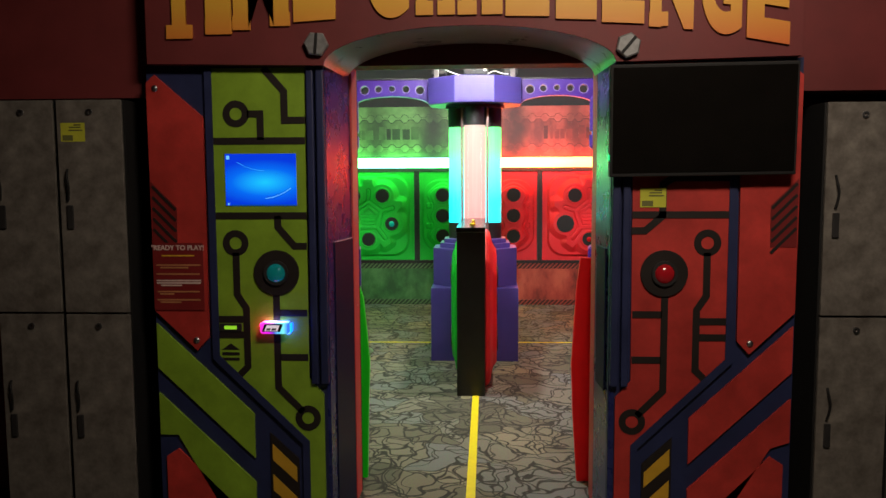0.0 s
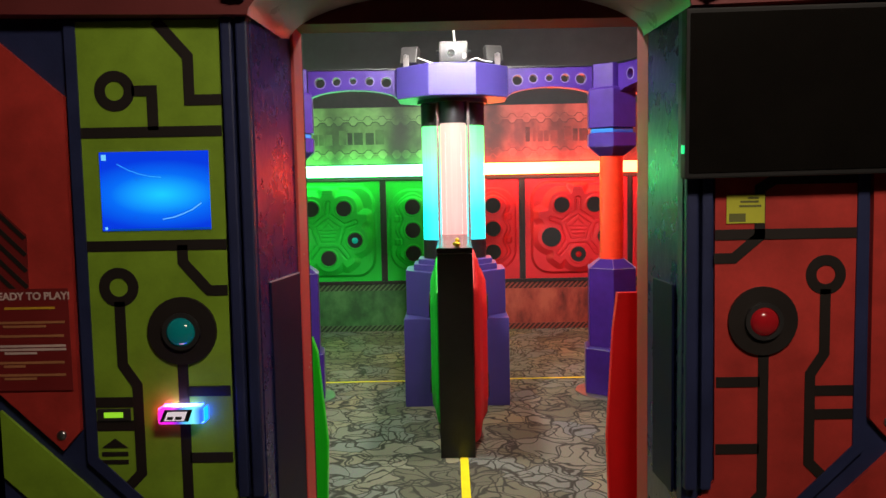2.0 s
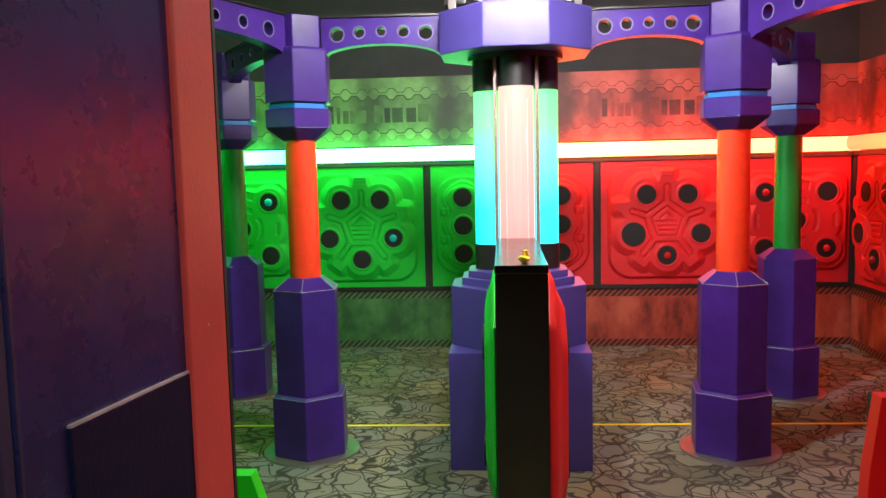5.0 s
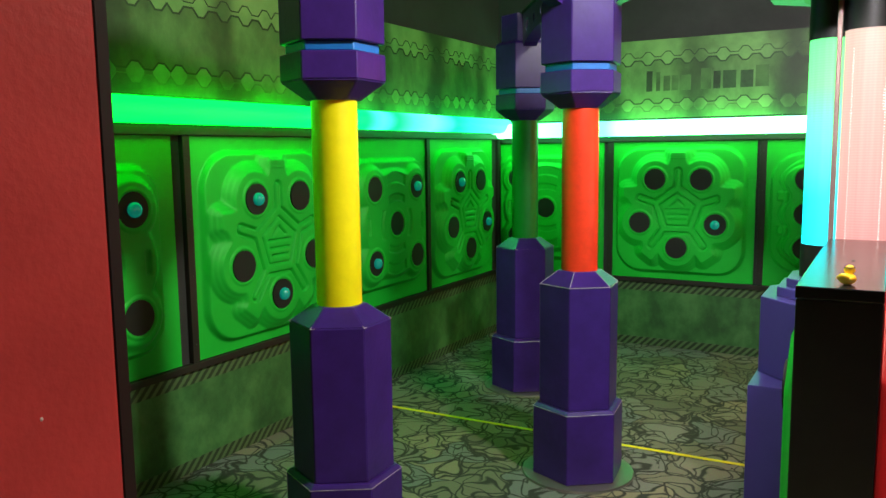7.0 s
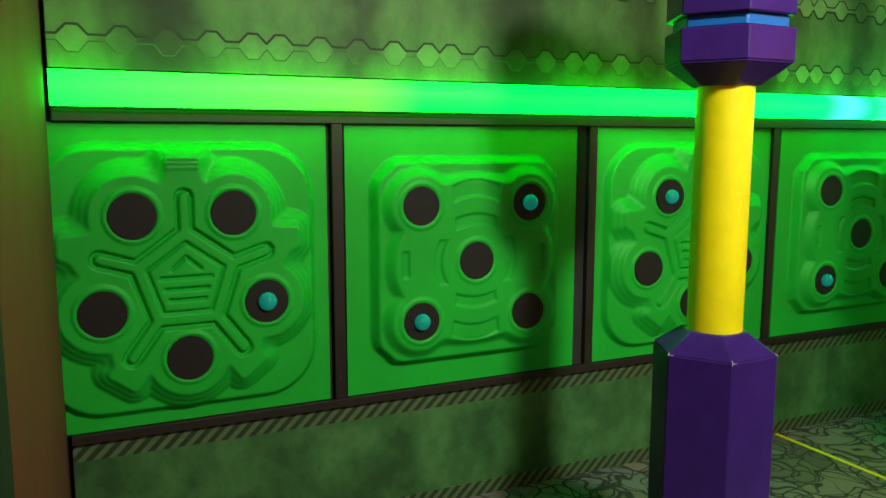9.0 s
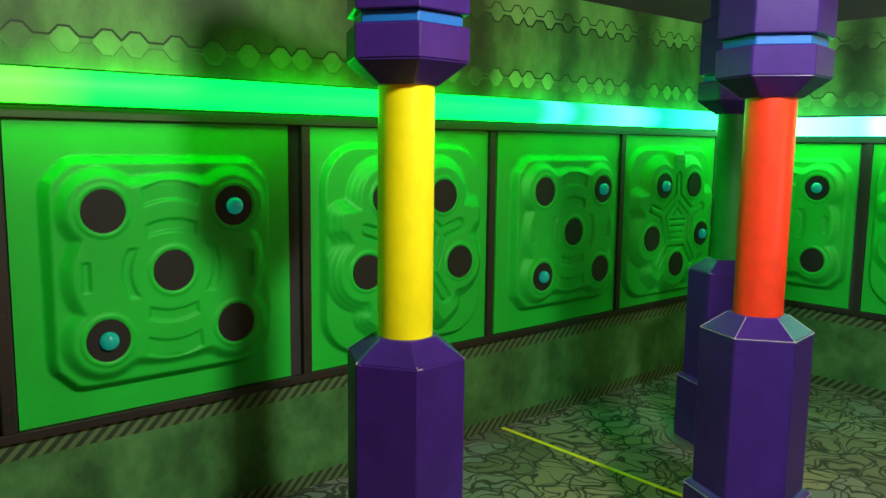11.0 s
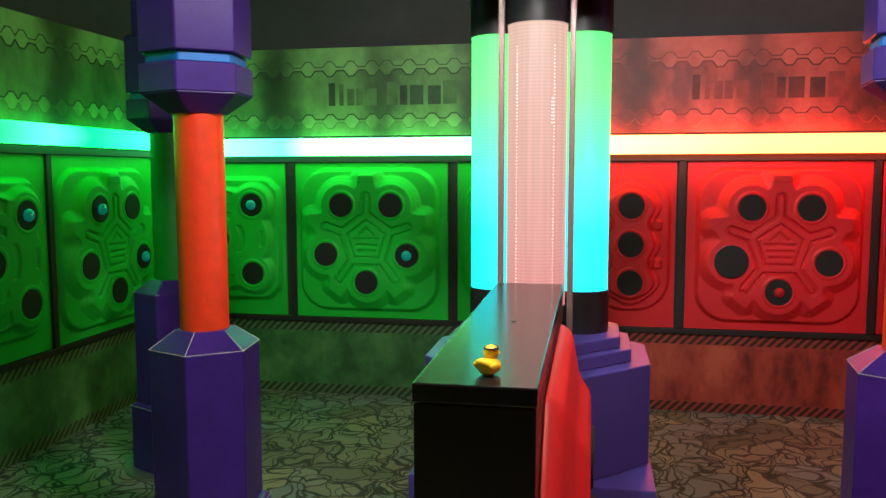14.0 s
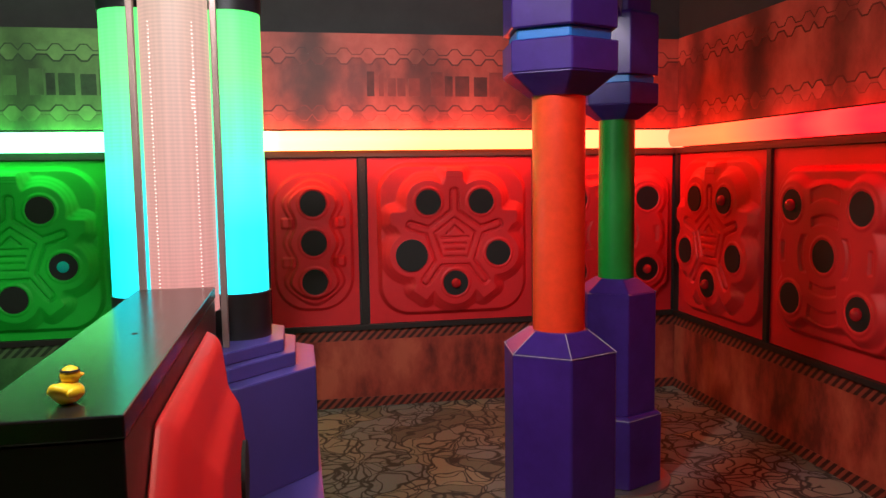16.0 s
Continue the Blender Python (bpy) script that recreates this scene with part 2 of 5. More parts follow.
CARPET = carpet_material()
TOP_BLACK = mat("black satin laminate", (0.008, 0.008, 0.008), 0.21, vary=0.1, scale=1.5)
BLACK_WALL = mat("black wall paint", (0.035, 0.034, 0.036), 0.8, vary=0.3, bump=0.2)
BLACK = mat("black laminate", (0.012, 0.012, 0.013), 0.35, vary=0.3, scale=20)
BLACK_MATT = mat("matt black", (0.008, 0.007, 0.007), 0.7, vary=0.3)
RAIL = mat("black painted batten", (0.02, 0.013, 0.012), 0.55, vary=0.3, bump=0.1)
GREEN = mat("green moulded plastic", (0.011, 0.52, 0.04), 0.52, vary=0.12, scale=3, bump=0.05, bscale=60)
RED = mat("red moulded plastic", (0.72, 0.018, 0.025), 0.52, vary=0.12, scale=3, bump=0.05, bscale=60)
PURPLE = mat("purple paint", (0.053, 0.018, 0.215), 0.3, vary=0.24, scale=7, bump=0.14, bscale=55)
RIM = mat("worn purple rim", (0.16, 0.12, 0.34), 0.5)
TOWER_PURPLE = mat("blue violet tower paint", (0.058, 0.043, 0.225), 0.33, vary=0.1, scale=4, bump=0.06, bscale=55)
EDGE = mat("worn pale edge", (0.55, 0.48, 0.58), 0.6, vary=0.3, scale=30)
BLUE_RING = mat("blue ring paint", (0.01, 0.16, 0.6), 0.4)
ORANGE = mat("orange post paint", (0.92, 0.05, 0.014), 0.38, vary=0.16, scale=16, bump=0.15, bscale=50)
YELLOW = mat("yellow post paint", (0.95, 0.84, 0.003), 0.38, vary=0.08, scale=16, bump=0.12, bscale=50)
FIN_GREEN = mat("vivid green plastic", (0.008, 0.82, 0.012), 0.5, vary=0.05)
FIN_RED = mat("vivid red plastic", (0.95, 0.008, 0.012), 0.5, vary=0.05)
POST_GREEN = mat("green post paint", (0.004, 0.24, 0.03), 0.42, vary=0.1, scale=14)
TAPE = mat("yellow floor tape", (0.98, 0.82, 0.015), 0.45, vary=0.08, scale=30)
MAROON = mat("maroon paint", (0.17, 0.022, 0.022), 0.6, vary=0.2, scale=4, bump=0.1)
JAMB_RED = mat("red jamb paint", (0.6, 0.072, 0.074), 0.5, vary=0.16, scale=9, bump=0.2)
NAVY_DARK = mat("dark navy door paint", (0.010, 0.014, 0.055), 0.45, vary=0.25, scale=8, bump=0.2)
NAVY = mat("navy paint", (0.022, 0.03, 0.10), 0.5, vary=0.25, scale=8, bump=0.15)
NAVY_GLOSS = mat("navy gloss paint", (0.02, 0.028, 0.15), 0.27, vary=0.25, scale=8, bump=0.4, bscale=24)
for m_, level in ((TOP_BLACK, 0.8), (PURPLE, 0.35), (TOWER_PURPLE, 0.5), (GREEN, 0.3), (RED, 0.4), (NAVY_DARK, 0.15), (NAVY_GLOSS, 0.7), (JAMB_RED, 0.4)):
    m_.node_tree.nodes["Principled BSDF"].inputs["Specular IOR Level"].default_value = level
ART_GREEN = mat("lime printed board", (0.28, 0.47, 0.03), 0.5, vary=0.2, scale=9, bump=0.1)
ART_RED = mat("red printed board", (0.6, 0.045, 0.035), 0.5, vary=0.3, scale=7, bump=0.1)
ART_RED_DARK = mat("dark red print", (0.22, 0.015, 0.015), 0.5, vary=0.15, scale=4)
ART_BLACK = mat("black print", (0.02, 0.014, 0.012), 0.5)
ART_YELLOW = mat("amber print", (0.75, 0.42, 0.03), 0.5)
STICKER = mat("yellow sticker", (0.62, 0.62, 0.05), 0.5)
INK = mat("grey ink", (0.16, 0.16, 0.04), 0.6)
PALE_INK = mat("pale ink", (0.75, 0.55, 0.5), 0.6)
LOCKER = grunge("mottled grey laminate", (0.10, 0.085, 0.07), (0.17, 0.15, 0.13), (0.26, 0.235, 0.2), 14, 0.45)
STEEL = mat("steel", (0.5, 0.5, 0.52), 0.32, 1.0, vary=0.2, scale=30)
GREY_METAL = mat("grey metal strip", (0.33, 0.3, 0.3), 0.4, 0.8)
DEVICE = mat("black device plastic", (0.035, 0.033, 0.033), 0.4, vary=0.2)
SCREEN_OFF = mat("dark screen glass", (0.007, 0.006, 0.005), 0.16)
DUCK = mat("yellow rubber", (0.85, 0.55, 0.02), 0.35, vary=0.05)
WHITE = mat("white cable", (0.7, 0.68, 0.62), 0.5)
WAIN_GREEN = grunge("green stained print", (0.03, 0.105, 0.032), (0.052, 0.175, 0.05), (0.09, 0.26, 0.08), 4.5, tall=0.8)
WAIN_RED = grunge("red stained print", (0.15, 0.018, 0.012), (0.40, 0.05, 0.03), (0.58, 0.11, 0.06), 3.4, tall=0.5)
BAN_GREEN = grunge("green plate print", (0.045, 0.10, 0.03), (0.085, 0.19, 0.055), (0.15, 0.31, 0.09), 2.2, tall=0.6)
BAN_RED = grunge("red plate print", (0.17, 0.022, 0.017), (0.34, 0.045, 0.032), (0.5, 0.09, 0.06), 2.6, tall=0.6)
LINE_GREEN = mat("dark green outline print", (0.03, 0.075, 0.026), 0.6, vary=0.7, scale=3)
LINE_RED = mat("dark red outline print", (0.19, 0.025, 0.02), 0.6, vary=0.7, scale=3)
CELL_GREEN = grunge("pale green hexagon print", (0.07, 0.15, 0.045), (0.16, 0.34, 0.10), (0.25, 0.47, 0.15), 2.4)
CELL_RED = grunge("pale red hexagon print", (0.24, 0.03, 0.022), (0.46, 0.07, 0.05), (0.62, 0.13, 0.09), 2.4)
FAINT_GREEN = mat("faint green outline print", (0.07, 0.155, 0.046), 0.6, vary=0.5, scale=5)
FAINT_RED = mat("faint red outline print", (0.27, 0.036, 0.027), 0.6, vary=0.5, scale=5)
WORD_GREEN = mat("faded green lettering print", (0.03, 0.08, 0.026), 0.6, vary=0.7, scale=7)
WORD_RED = mat("faded red lettering print", (0.15, 0.02, 0.016), 0.6, vary=0.7, scale=7)
SMUDGE_WEST = 1.19
for m_ in (BAN_GREEN, CELL_GREEN):
    smudges(m_, -1.909)
for m_ in (BAN_RED, CELL_RED):
    smudges(m_, 0.416)
HAZ_GREEN = stripes("green warning stripes", (0.10, 0.17, 0.07), (0.02, 0.04, 0.016))
HAZ_RED = stripes("red warning stripes", (0.3, 0.05, 0.03), (0.05, 0.008, 0.006))
TEAL_DOME = mat("teal lamp dome", (0.008, 0.28, 0.24), 0.12, glow=(0.0, 0.62, 0.52), power=0.12, coat=0.5)
PUSH_TEAL = mat("dim teal push button", (0.008, 0.2, 0.19), 0.12, glow=(0.0, 0.5, 0.5), power=0.05, coat=0.5)
RED_DOME = mat("red lamp dome", (0.4, 0.01, 0.015), 0.15, glow=(0.9, 0.02, 0.03), power=0.03, coat=0.5)
TUBE_LEFT = ramp_glow("green light tube", "Y", 0.4, 6.05, ((0.0, (0.0, 1, 0.02)), (0.2, (0.03, 1, 0.015)), (0.24, (0.0, 1, 0.02)), (0.5, (0.0, 1, 0.03)), (0.63, (0.0, 1, 0.05)), (0.66, (0.02, 1.1, 0.2)), (0.69, (0.0, 1, 0.05)), (0.77, (0.04, 1.2, 0.24)), (0.83, (0.0, 1.1, 0.09)), (1.0, (0.03, 1.25, 0.28))), 6.0)
TUBE_BACK = ramp_glow("white light tube", "X", -2.8, 2.8, ((0.0, (0.1, 0.85, 0.22)), (0.17, (0.03, 0.8, 0.24)), (0.2, (0.1, 0.85, 0.22)), (0.46, (0.13, 0.85, 0.22)), (0.5, (0.9, 0.8, 0.3)), (0.54, (1.6, 0.32, 0.085)), (0.7, (1.7, 0.17, 0.045)), (0.85, (1.6, 0.11, 0.035)), (1.0, (1.5, 0.07, 0.03))), 11.5)
TUBE_RIGHT = ramp_glow("red light tube", "Y", 0.4, 6.05, ((0.0, (1, 0.004, 0.008)), (0.66, (1, 0.005, 0.01)), (0.7, (1, 0.02, 0.016)), (0.74, (1, 0.006, 0.01)), (0.8, (1, 0.035, 0.018)), (0.86, (1, 0.07, 0.02)), (1.0, (1, 0.05, 0.02))), 6.5)
TOWER_SIDE = ramp_glow("green to cyan tube", "Z", 1.1, 1.98, ((0.0, (0.0, 0.80, 1.0)), (0.25, (0.0, 0.85, 0.9)), (0.5, (0.07, 0.95, 0.45)), (0.75, (0.12, 0.95, 0.2)), (1.0, (0.07, 0.85, 0.15))), 2.1)
TOWER_FRONT = ramp_glow("rosy white tube", "Z", 1.0, 2.0, ((0.0, (1, 0.30, 0.29)), (0.3, (1, 0.45, 0.41)), (1.0, (1, 0.64, 0.52))), 0.85)
for m_ in (TOWER_FRONT, TOWER_SIDE):
    streaks(m_)
LED = mat("led dot", (0.9, 0.8, 0.8), 0.3, glow=(1, 0.72, 0.66), power=0.95)

# ---- mesh helpers ----


def part(name, bm, material, parent=None, label="", smooth=None, at=None):
    bmesh.ops.recalc_face_normals(bm, faces=bm.faces)
    me = bpy.data.meshes.new(name)
    bm.to_mesh(me)
    bm.free()
    me.materials.append(material)
    if smooth:
        me.shade_smooth()
        if smooth < 180:
            me.set_sharp_from_angle(angle=radians(smooth))
    ob = new(name, me)
    if parent:
        ob.parent = parent
    if at is not None:
        ob.matrix_local = at
    if label:
        ob["label"] = label
    return ob


def thing(name, m=None, **tags):
    ob = new(name)
    ob.empty_display_size = 0.1
    if m is not None:
        ob.matrix_world = m
    return tagged(ob, **tags)


def box(x0, x1, y0, y1, z0, z1, bevel=0.0, bm=None):
    bm = bm or bmesh.new()
    g = bmesh.ops.create_cube(bm, size=1, matrix=Matrix.LocRotScale(((x0 + x1) / 2, (y0 + y1) / 2, (z0 + z1) / 2), None, (x1 - x0, y1 - y0, z1 - z0)))
    if bevel:
        es = {e for v in g["verts"] for e in v.link_edges}
        bmesh.ops.bevel(bm, geom=list(es), offset=bevel, segments=2, affect="EDGES", profile=0.6)
    return bm


def rings(sections, sides, turn=0.0, bm=None, cx=0.0, cy=0.0):
    """A solid of stacked regular polygons: (z, circumradius) from the bottom up."""
    bm = bm or bmesh.new()
    rows = []
    for z, r in sections:
        rows.append([bm.verts.new((cx + r * math.cos(turn + 2 * math.pi * i / sides), cy + r * math.sin(turn + 2 * math.pi * i / sides), z)) for i in range(sides)])
    for a, b in zip(rows, rows[1:]):
        for i in range(sides):
            j = (i + 1) % sides
            bm.faces.new((a[i], a[j], b[j], b[i]))
    bm.faces.new(rows[0][::-1])
    bm.faces.new(rows[-1])
    return bm


def plate(outer, t0, t1, holes=(), bm=None, bevel=0.0):
    """A flat board cut to an outline in x and z, from depth t0 to t1 in y, with round holes (x, z, r)."""
    bm = bm or bmesh.new()
    loops = [list(outer)] + [[(x + r * math.cos(2 * math.pi * i / 20), z + r * math.sin(2 * math.pi * i / 20)) for i in range(20)] for x, z, r in holes]
    start = set(bm.faces)
    edges = []
    for lp in loops:
        vs = [bm.verts.new((x, t0, z)) for x, z in lp]
        edges += [bm.edges.new((a, b)) for a, b in zip(vs, vs[1:] + vs[:1])]
    bmesh.ops.triangle_fill(bm, edges=edges, use_beauty=True)
    fs = [f for f in bm.faces if f not in start]
    g = bmesh.ops.extrude_face_region(bm, geom=fs)
    bmesh.ops.translate(bm, verts=[v for v in g["geom"] if isinstance(v, bmesh.types.BMVert)], vec=(0, t1 - t0, 0))
    return bm


def strip(path, width, t0, t1, bm=None):
    """A printed line of even width along a path in x and z."""
    bm = bm or bmesh.new()
    n = len(path)
    left, right = [], []
    for i in range(n):
        d0 = Vector(path[i]) - Vector(path[max(0, i - 1)])
        d1 = Vector(path[min(n - 1, i + 1)]) - Vector(path[i])
        d0, d1 = (d0 if d0.length else d1).normalized(), (d1 if d1.length else d0).normalized()
        n0, n1 = Vector((-d0.y, d0.x)), Vector((-d1.y, d1.x))
        mid = (n0 + n1).normalized()
        k = width / 2 / max(0.4, mid.dot(n0))
        p = Vector(path[i])
        left.append(p + mid * k)
        right.append(p - mid * k)
    for a in range(n - 1):
        quad = [left[a], left[a + 1], right[a + 1], right[a]]
        lo = [bm.verts.new((p.x, t0, p.y)) for p in quad]
        hi = [bm.verts.new((p.x, t1, p.y)) for p in quad]
        bm.faces.new(lo)
        bm.faces.new(hi[::-1])
        for i in range(4):
            j = (i + 1) % 4
            bm.faces.new((lo[i], hi[i], hi[j], lo[j]))
    return bm


def ring(x, z, r0, r1, t0, t1, bm=None, seg=28):
    bm = bm or bmesh.new()
    vs = []
    for i in range(seg):
        c, s = math.cos(2 * math.pi * i / seg), math.sin(2 * math.pi * i / seg)
        vs.append([bm.verts.new((x + r * c, t, z + r * s)) for r, t in ((r0, t0), (r1, t0), (r1, t1), (r0, t1))])
    for i in range(seg):
        a, b = vs[i], vs[(i + 1) % seg]
        for k in range(4):
            m = (k + 1) % 4
            bm.faces.new((a[k], b[k], b[m], a[m]))
    return bm


def disc(x, z, r, t0, t1, bm=None, seg=28):
    bm = bm or bmesh.new()
    return plate([(x + r * math.cos(2 * math.pi * i / seg), z + r * math.sin(2 * math.pi * i / seg)) for i in range(seg)], t0, t1, bm=bm)


def dome(x, y, z, r, squash=0.8, bm=None):
    bm = bm or bmesh.new()
    bmesh.ops.create_uvsphere(bm, u_segments=20, v_segments=12, radius=r, matrix=Matrix.LocRotScale((x, y, z), None, (1, squash, 1)))
    return bm


def cable(name, pts, r, material, parent=None):
    cu = bpy.data.curves.new(name, "CURVE")
    cu.dimensions, cu.bevel_depth, cu.bevel_resolution, cu.resolution_u = "3D", r, 2, 8
    sp = cu.splines.new("NURBS")
    sp.points.add(len(pts) - 1)
    for p, q in zip(sp.points, pts):
        p.co = (*q, 1)
    sp.use_endpoint_u, sp.order_u = True, 3
    cu.materials.append(material)
    tmp = bpy.data.objects.new(name, cu)
    me = bpy.data.meshes.new_from_object(tmp)
    bpy.data.objects.remove(tmp)
    ob = new(name, me)
    if parent:
        ob.parent = parent
    return ob


# ---- the setting ----
WX, WXE, WY, TOP = 2.80, 2.82, 6.05, 3.2
tagged(part("floor", box(-5, 5, -7, WY + 0.2, -0.1, 0), CARPET), "grey patterned carpet with dark curling lines", "floor", kind="structure")
tagged(part("ceiling", box(-WX - 0.15, WXE + 0.15, 0.05, WY + 0.15, TOP, TOP + 0.1), BLACK_WALL), "matt black painted ceiling", "ceiling", kind="structure")
tagged(part("ceiling_lobby", box(-5, 5, -7, 0.05, 3.35, 3.45), BLACK_WALL), "dark painted lobby ceiling", "ceiling", kind="structure")
tagged(part("wall_north", box(-WX - 0.15, WXE + 0.15, WY, WY + 0.15, 0, TOP), BLACK_WALL), "black painted back wall", "wall", kind="structure")
tagged(part("wall_west", box(-WX - 0.15, -WX, 0.47, WY, 0, TOP), BLACK_WALL), "black painted side wall", "wall", kind="structure")
tagged(part("wall_east", box(WXE, WXE + 0.15, 0.47, WY, 0, TOP), BLACK_WALL), "black painted side wall", "wall", kind="structure")
tagged(part("wall_south", box(-5, 5, -7.15, -7, 0, 3.4), MAROON), "dark maroon lobby wall", "wall", kind="structure")
tagged(part("wall_lobby_west", box(-5.15, -5, -7, 0.47, 0, 3.4), MAROON), "dark maroon lobby wall", "wall", kind="structure")
tagged(part("wall_lobby_east", box(5, 5.15, -7, 0.47, 0, 3.4), MAROON), "dark maroon lobby wall", "wall", kind="structure")
for nm, x0, x1 in (("wall_front_west", -5, -0.69), ("wall_front_east", 0.75, 5)):
    bm = box(x0, x1, 0.06, 0.46, 1.875, 3.4)
    box(x0, x1, 0.40, 0.46, 0, 1.874, bm=bm)
    tagged(part(nm, bm, MAROON), "maroon painted wall over the lockers", "wall", kind="structure")
tagged(part("wall_front_lintel", box(-0.69, 0.75, 0.06, 0.46, 2.2, 3.4), MAROON), "maroon wall over the gateway", "wall", kind="structure")

# ---- moulded target panels ----


def smooth01(x):
    x = np.clip(x, 0, 1)
    return x * x * (3 - 2 * x)


def rbox(x, z, hx, hz, r):
    qx, qz = np.abs(x) - hx + r, np.abs(z) - hz + r
    return np.hypot(np.maximum(qx, 0), np.maximum(qz, 0)) + np.minimum(np.maximum(qx, qz), 0) - r


def blend(a, b, k):
    h = np.clip(0.5 + 0.5 * (b - a) / k, 0, 1)
    return b * (1 - h) + a * h - k * h * (1 - h)


def seg(x, z, a, b):
    ax, az, bx, bz = *a, *b
    dx, dz = bx - ax, bz - az
    t = np.clip(((x - ax) * dx + (z - az) * dz) / (dx * dx + dz * dz), 0, 1)
    return np.hypot(x - ax - t * dx, z - az - t * dz)


def poly_line(x, z, pts):
    d = None
    for a, b in zip(pts, pts[1:]):
        e = seg(x, z, a, b)
        d = e if d is None else np.minimum(d, e)
    return d


PENTA = ((-0.168, 0.235), (0.168, 0.235), (0.277, -0.093), (0.0, -0.275), (-0.277, -0.093))
QUINC = ((-0.247, 0.233), (0.247, 0.233), (0.0, 0.0), (-0.247, -0.233), (0.247, -0.233))
TRIO = ((0.0, 0.24), (0.0, 0.0), (0.0, -0.24))
HOLE = 0.078


def step(d, width):
    return smooth01(0.5 - d / width)


def relief_penta(x, z):
    body = np.hypot(x, z) - 0.25
    for cx, cz in PENTA:
        body = blend(body, np.hypot(x - cx, z - cz) - 0.132, 0.05)
    for k in range(5):
        a = math.pi / 2 + 2 * math.pi * k / 5
        body = blend(body, seg(x, z, (0, 0), (0.315 * math.cos(a), 0.315 * math.sin(a))) - 0.062, 0.03)
    for s in (-1, 1):
        body = blend(body, rbox(x - s * 0.345, z - 0.135, 0.055, 0.035, 0.012), 0.03)
        u, v = (x - s * 0.2) * 0.8 + s * (z + 0.31) * 0.6, (z + 0.31) * 0.8 - s * (x - s * 0.2) * 0.6
        body = blend(body, rbox(u, v, 0.05, 0.042, 0.008), 0.012)
        body = np.maximum(body, 0.030 - np.hypot(x - s * 0.425, z - 0.03))
        body = np.maximum(body, 0.034 - np.hypot(x - s * 0.135, z + 0.405))
    body = blend(body, rbox(x, z - 0.37, 0.05, 0.055, 0.012), 0.035)
    outer = rbox(x, z, 0.47, 0.47, 0.19)
    h = 0.032 * step(outer, 0.03)
    for k, o in enumerate((0.055, 0.034, 0.013)):
        h = h + 0.016 * step(np.maximum(body - o, outer + 0.004), 0.024)
    for k in range(4):
        h = h + 0.0035 * step(rbox(x, z - 0.395 - 0.016 * k, 0.058, 0.005, 0.002), 0.008)
    for cx, cz in PENTA:
        h = h + 0.007 * step(np.abs(np.hypot(x - cx, z - cz) - HOLE - 0.01) - 0.008, 0.012)
    line = None
    w, inn = 0.024, 0.182
    for i in range(5):
        out = 0.325 if i in (2, 3) else 0.295
        a, b = math.pi / 2 + 2 * math.pi * i / 5, math.pi / 2 + 2 * math.pi * (i + 1) / 5
        pts = []
        for r, t in ((inn, -w), (out, -w), (out + 0.016, -w * 0.72), (out + 0.022, 0), (out + 0.016, w * 0.72), (out, w), (inn, w)):
            pts.append((r * math.cos(a) - t * math.sin(a), r * math.sin(a) + t * math.cos(a)))
        pts.append((inn * math.cos(b) + w * math.sin(b), inn * math.sin(b) - w * math.cos(b)))
        d = poly_line(x, z, pts)
        line = d if line is None else np.minimum(line, d)
    pent = [(0.137 * math.cos(math.pi / 2 + 2 * math.pi * k / 5), 0.137 * math.sin(math.pi / 2 + 2 * math.pi * k / 5)) for k in range(6)]
    thin = np.minimum(poly_line(x, z, pent), poly_line(x, z, [(-0.05, 0.04), (0, 0.085), (0.05, 0.04)]))
    for zz, hw in ((0.012, 0.085), (-0.028, 0.072), (-0.066, 0.06)):
        thin = np.minimum(thin, seg(x, z, (-hw, zz), (hw, zz)))
    return h - 0.019 * step(line - 0.007, 0.010) - 0.016 * step(thin - 0.005, 0.009)


def chamfer(x, z, hx, hz, cut):
    """A box with cut corners."""
    ax, az = np.abs(x), np.abs(z)
    return np.maximum(np.maximum(ax - hx, az - hz), (ax + az - hx - hz + cut) * 0.7071)


def relief_quinc(x, z):
    outer = np.maximum(chamfer(x, z, 0.425, 0.412, 0.085), rbox(x, z, 0.425, 0.412, 0.125))
    body = np.maximum(np.abs(x) - 0.30, np.abs(z) - 0.325 - 0.02 * np.cos(np.clip(x / 0.12, -1.5, 1.5)))
    for cx, cz in QUINC:
        body = blend(body, np.hypot(x - cx, z - cz) - 0.137, 0.02)
    for s in (-1, 1):
        body = blend(body, np.hypot(x - s * 0.13, z) - 0.245, 0.012)
    h = 0.045 * step(outer, 0.036) + 0.034 * step(np.maximum(body, outer + 0.02), 0.05)
    for cx, cz in QUINC:
        h = h + 0.006 * step(np.abs(np.hypot(x - cx, z - cz) - HOLE - 0.01) - 0.008, 0.014)
    rr = np.hypot(x, z)
    slots = None
    for lo, hi in ((0.245, 0.312), (0.128, 0.172), (-0.172, -0.128), (-0.312, -0.245)):
        bow = 0.022 * (1 - (x / 0.1) ** 2) * np.sign(lo)
        d = np.maximum(np.abs(z - bow - (lo + hi) / 2) - (hi - lo) / 2, np.abs(x) - 0.098 - 0.10 * (np.abs(z) - 0.2))
        slots = d if slots is None else np.minimum(slots, d)
    slots = np.minimum(slots, np.maximum(np.abs(rr - 0.172) - 0.016, np.abs(z) - 0.09))
    slots = np.minimum(slots, rbox(np.abs(x) - 0.312, z, 0.013, 0.052, 0.004))
    return h - 0.011 * step(slots, 0.011)


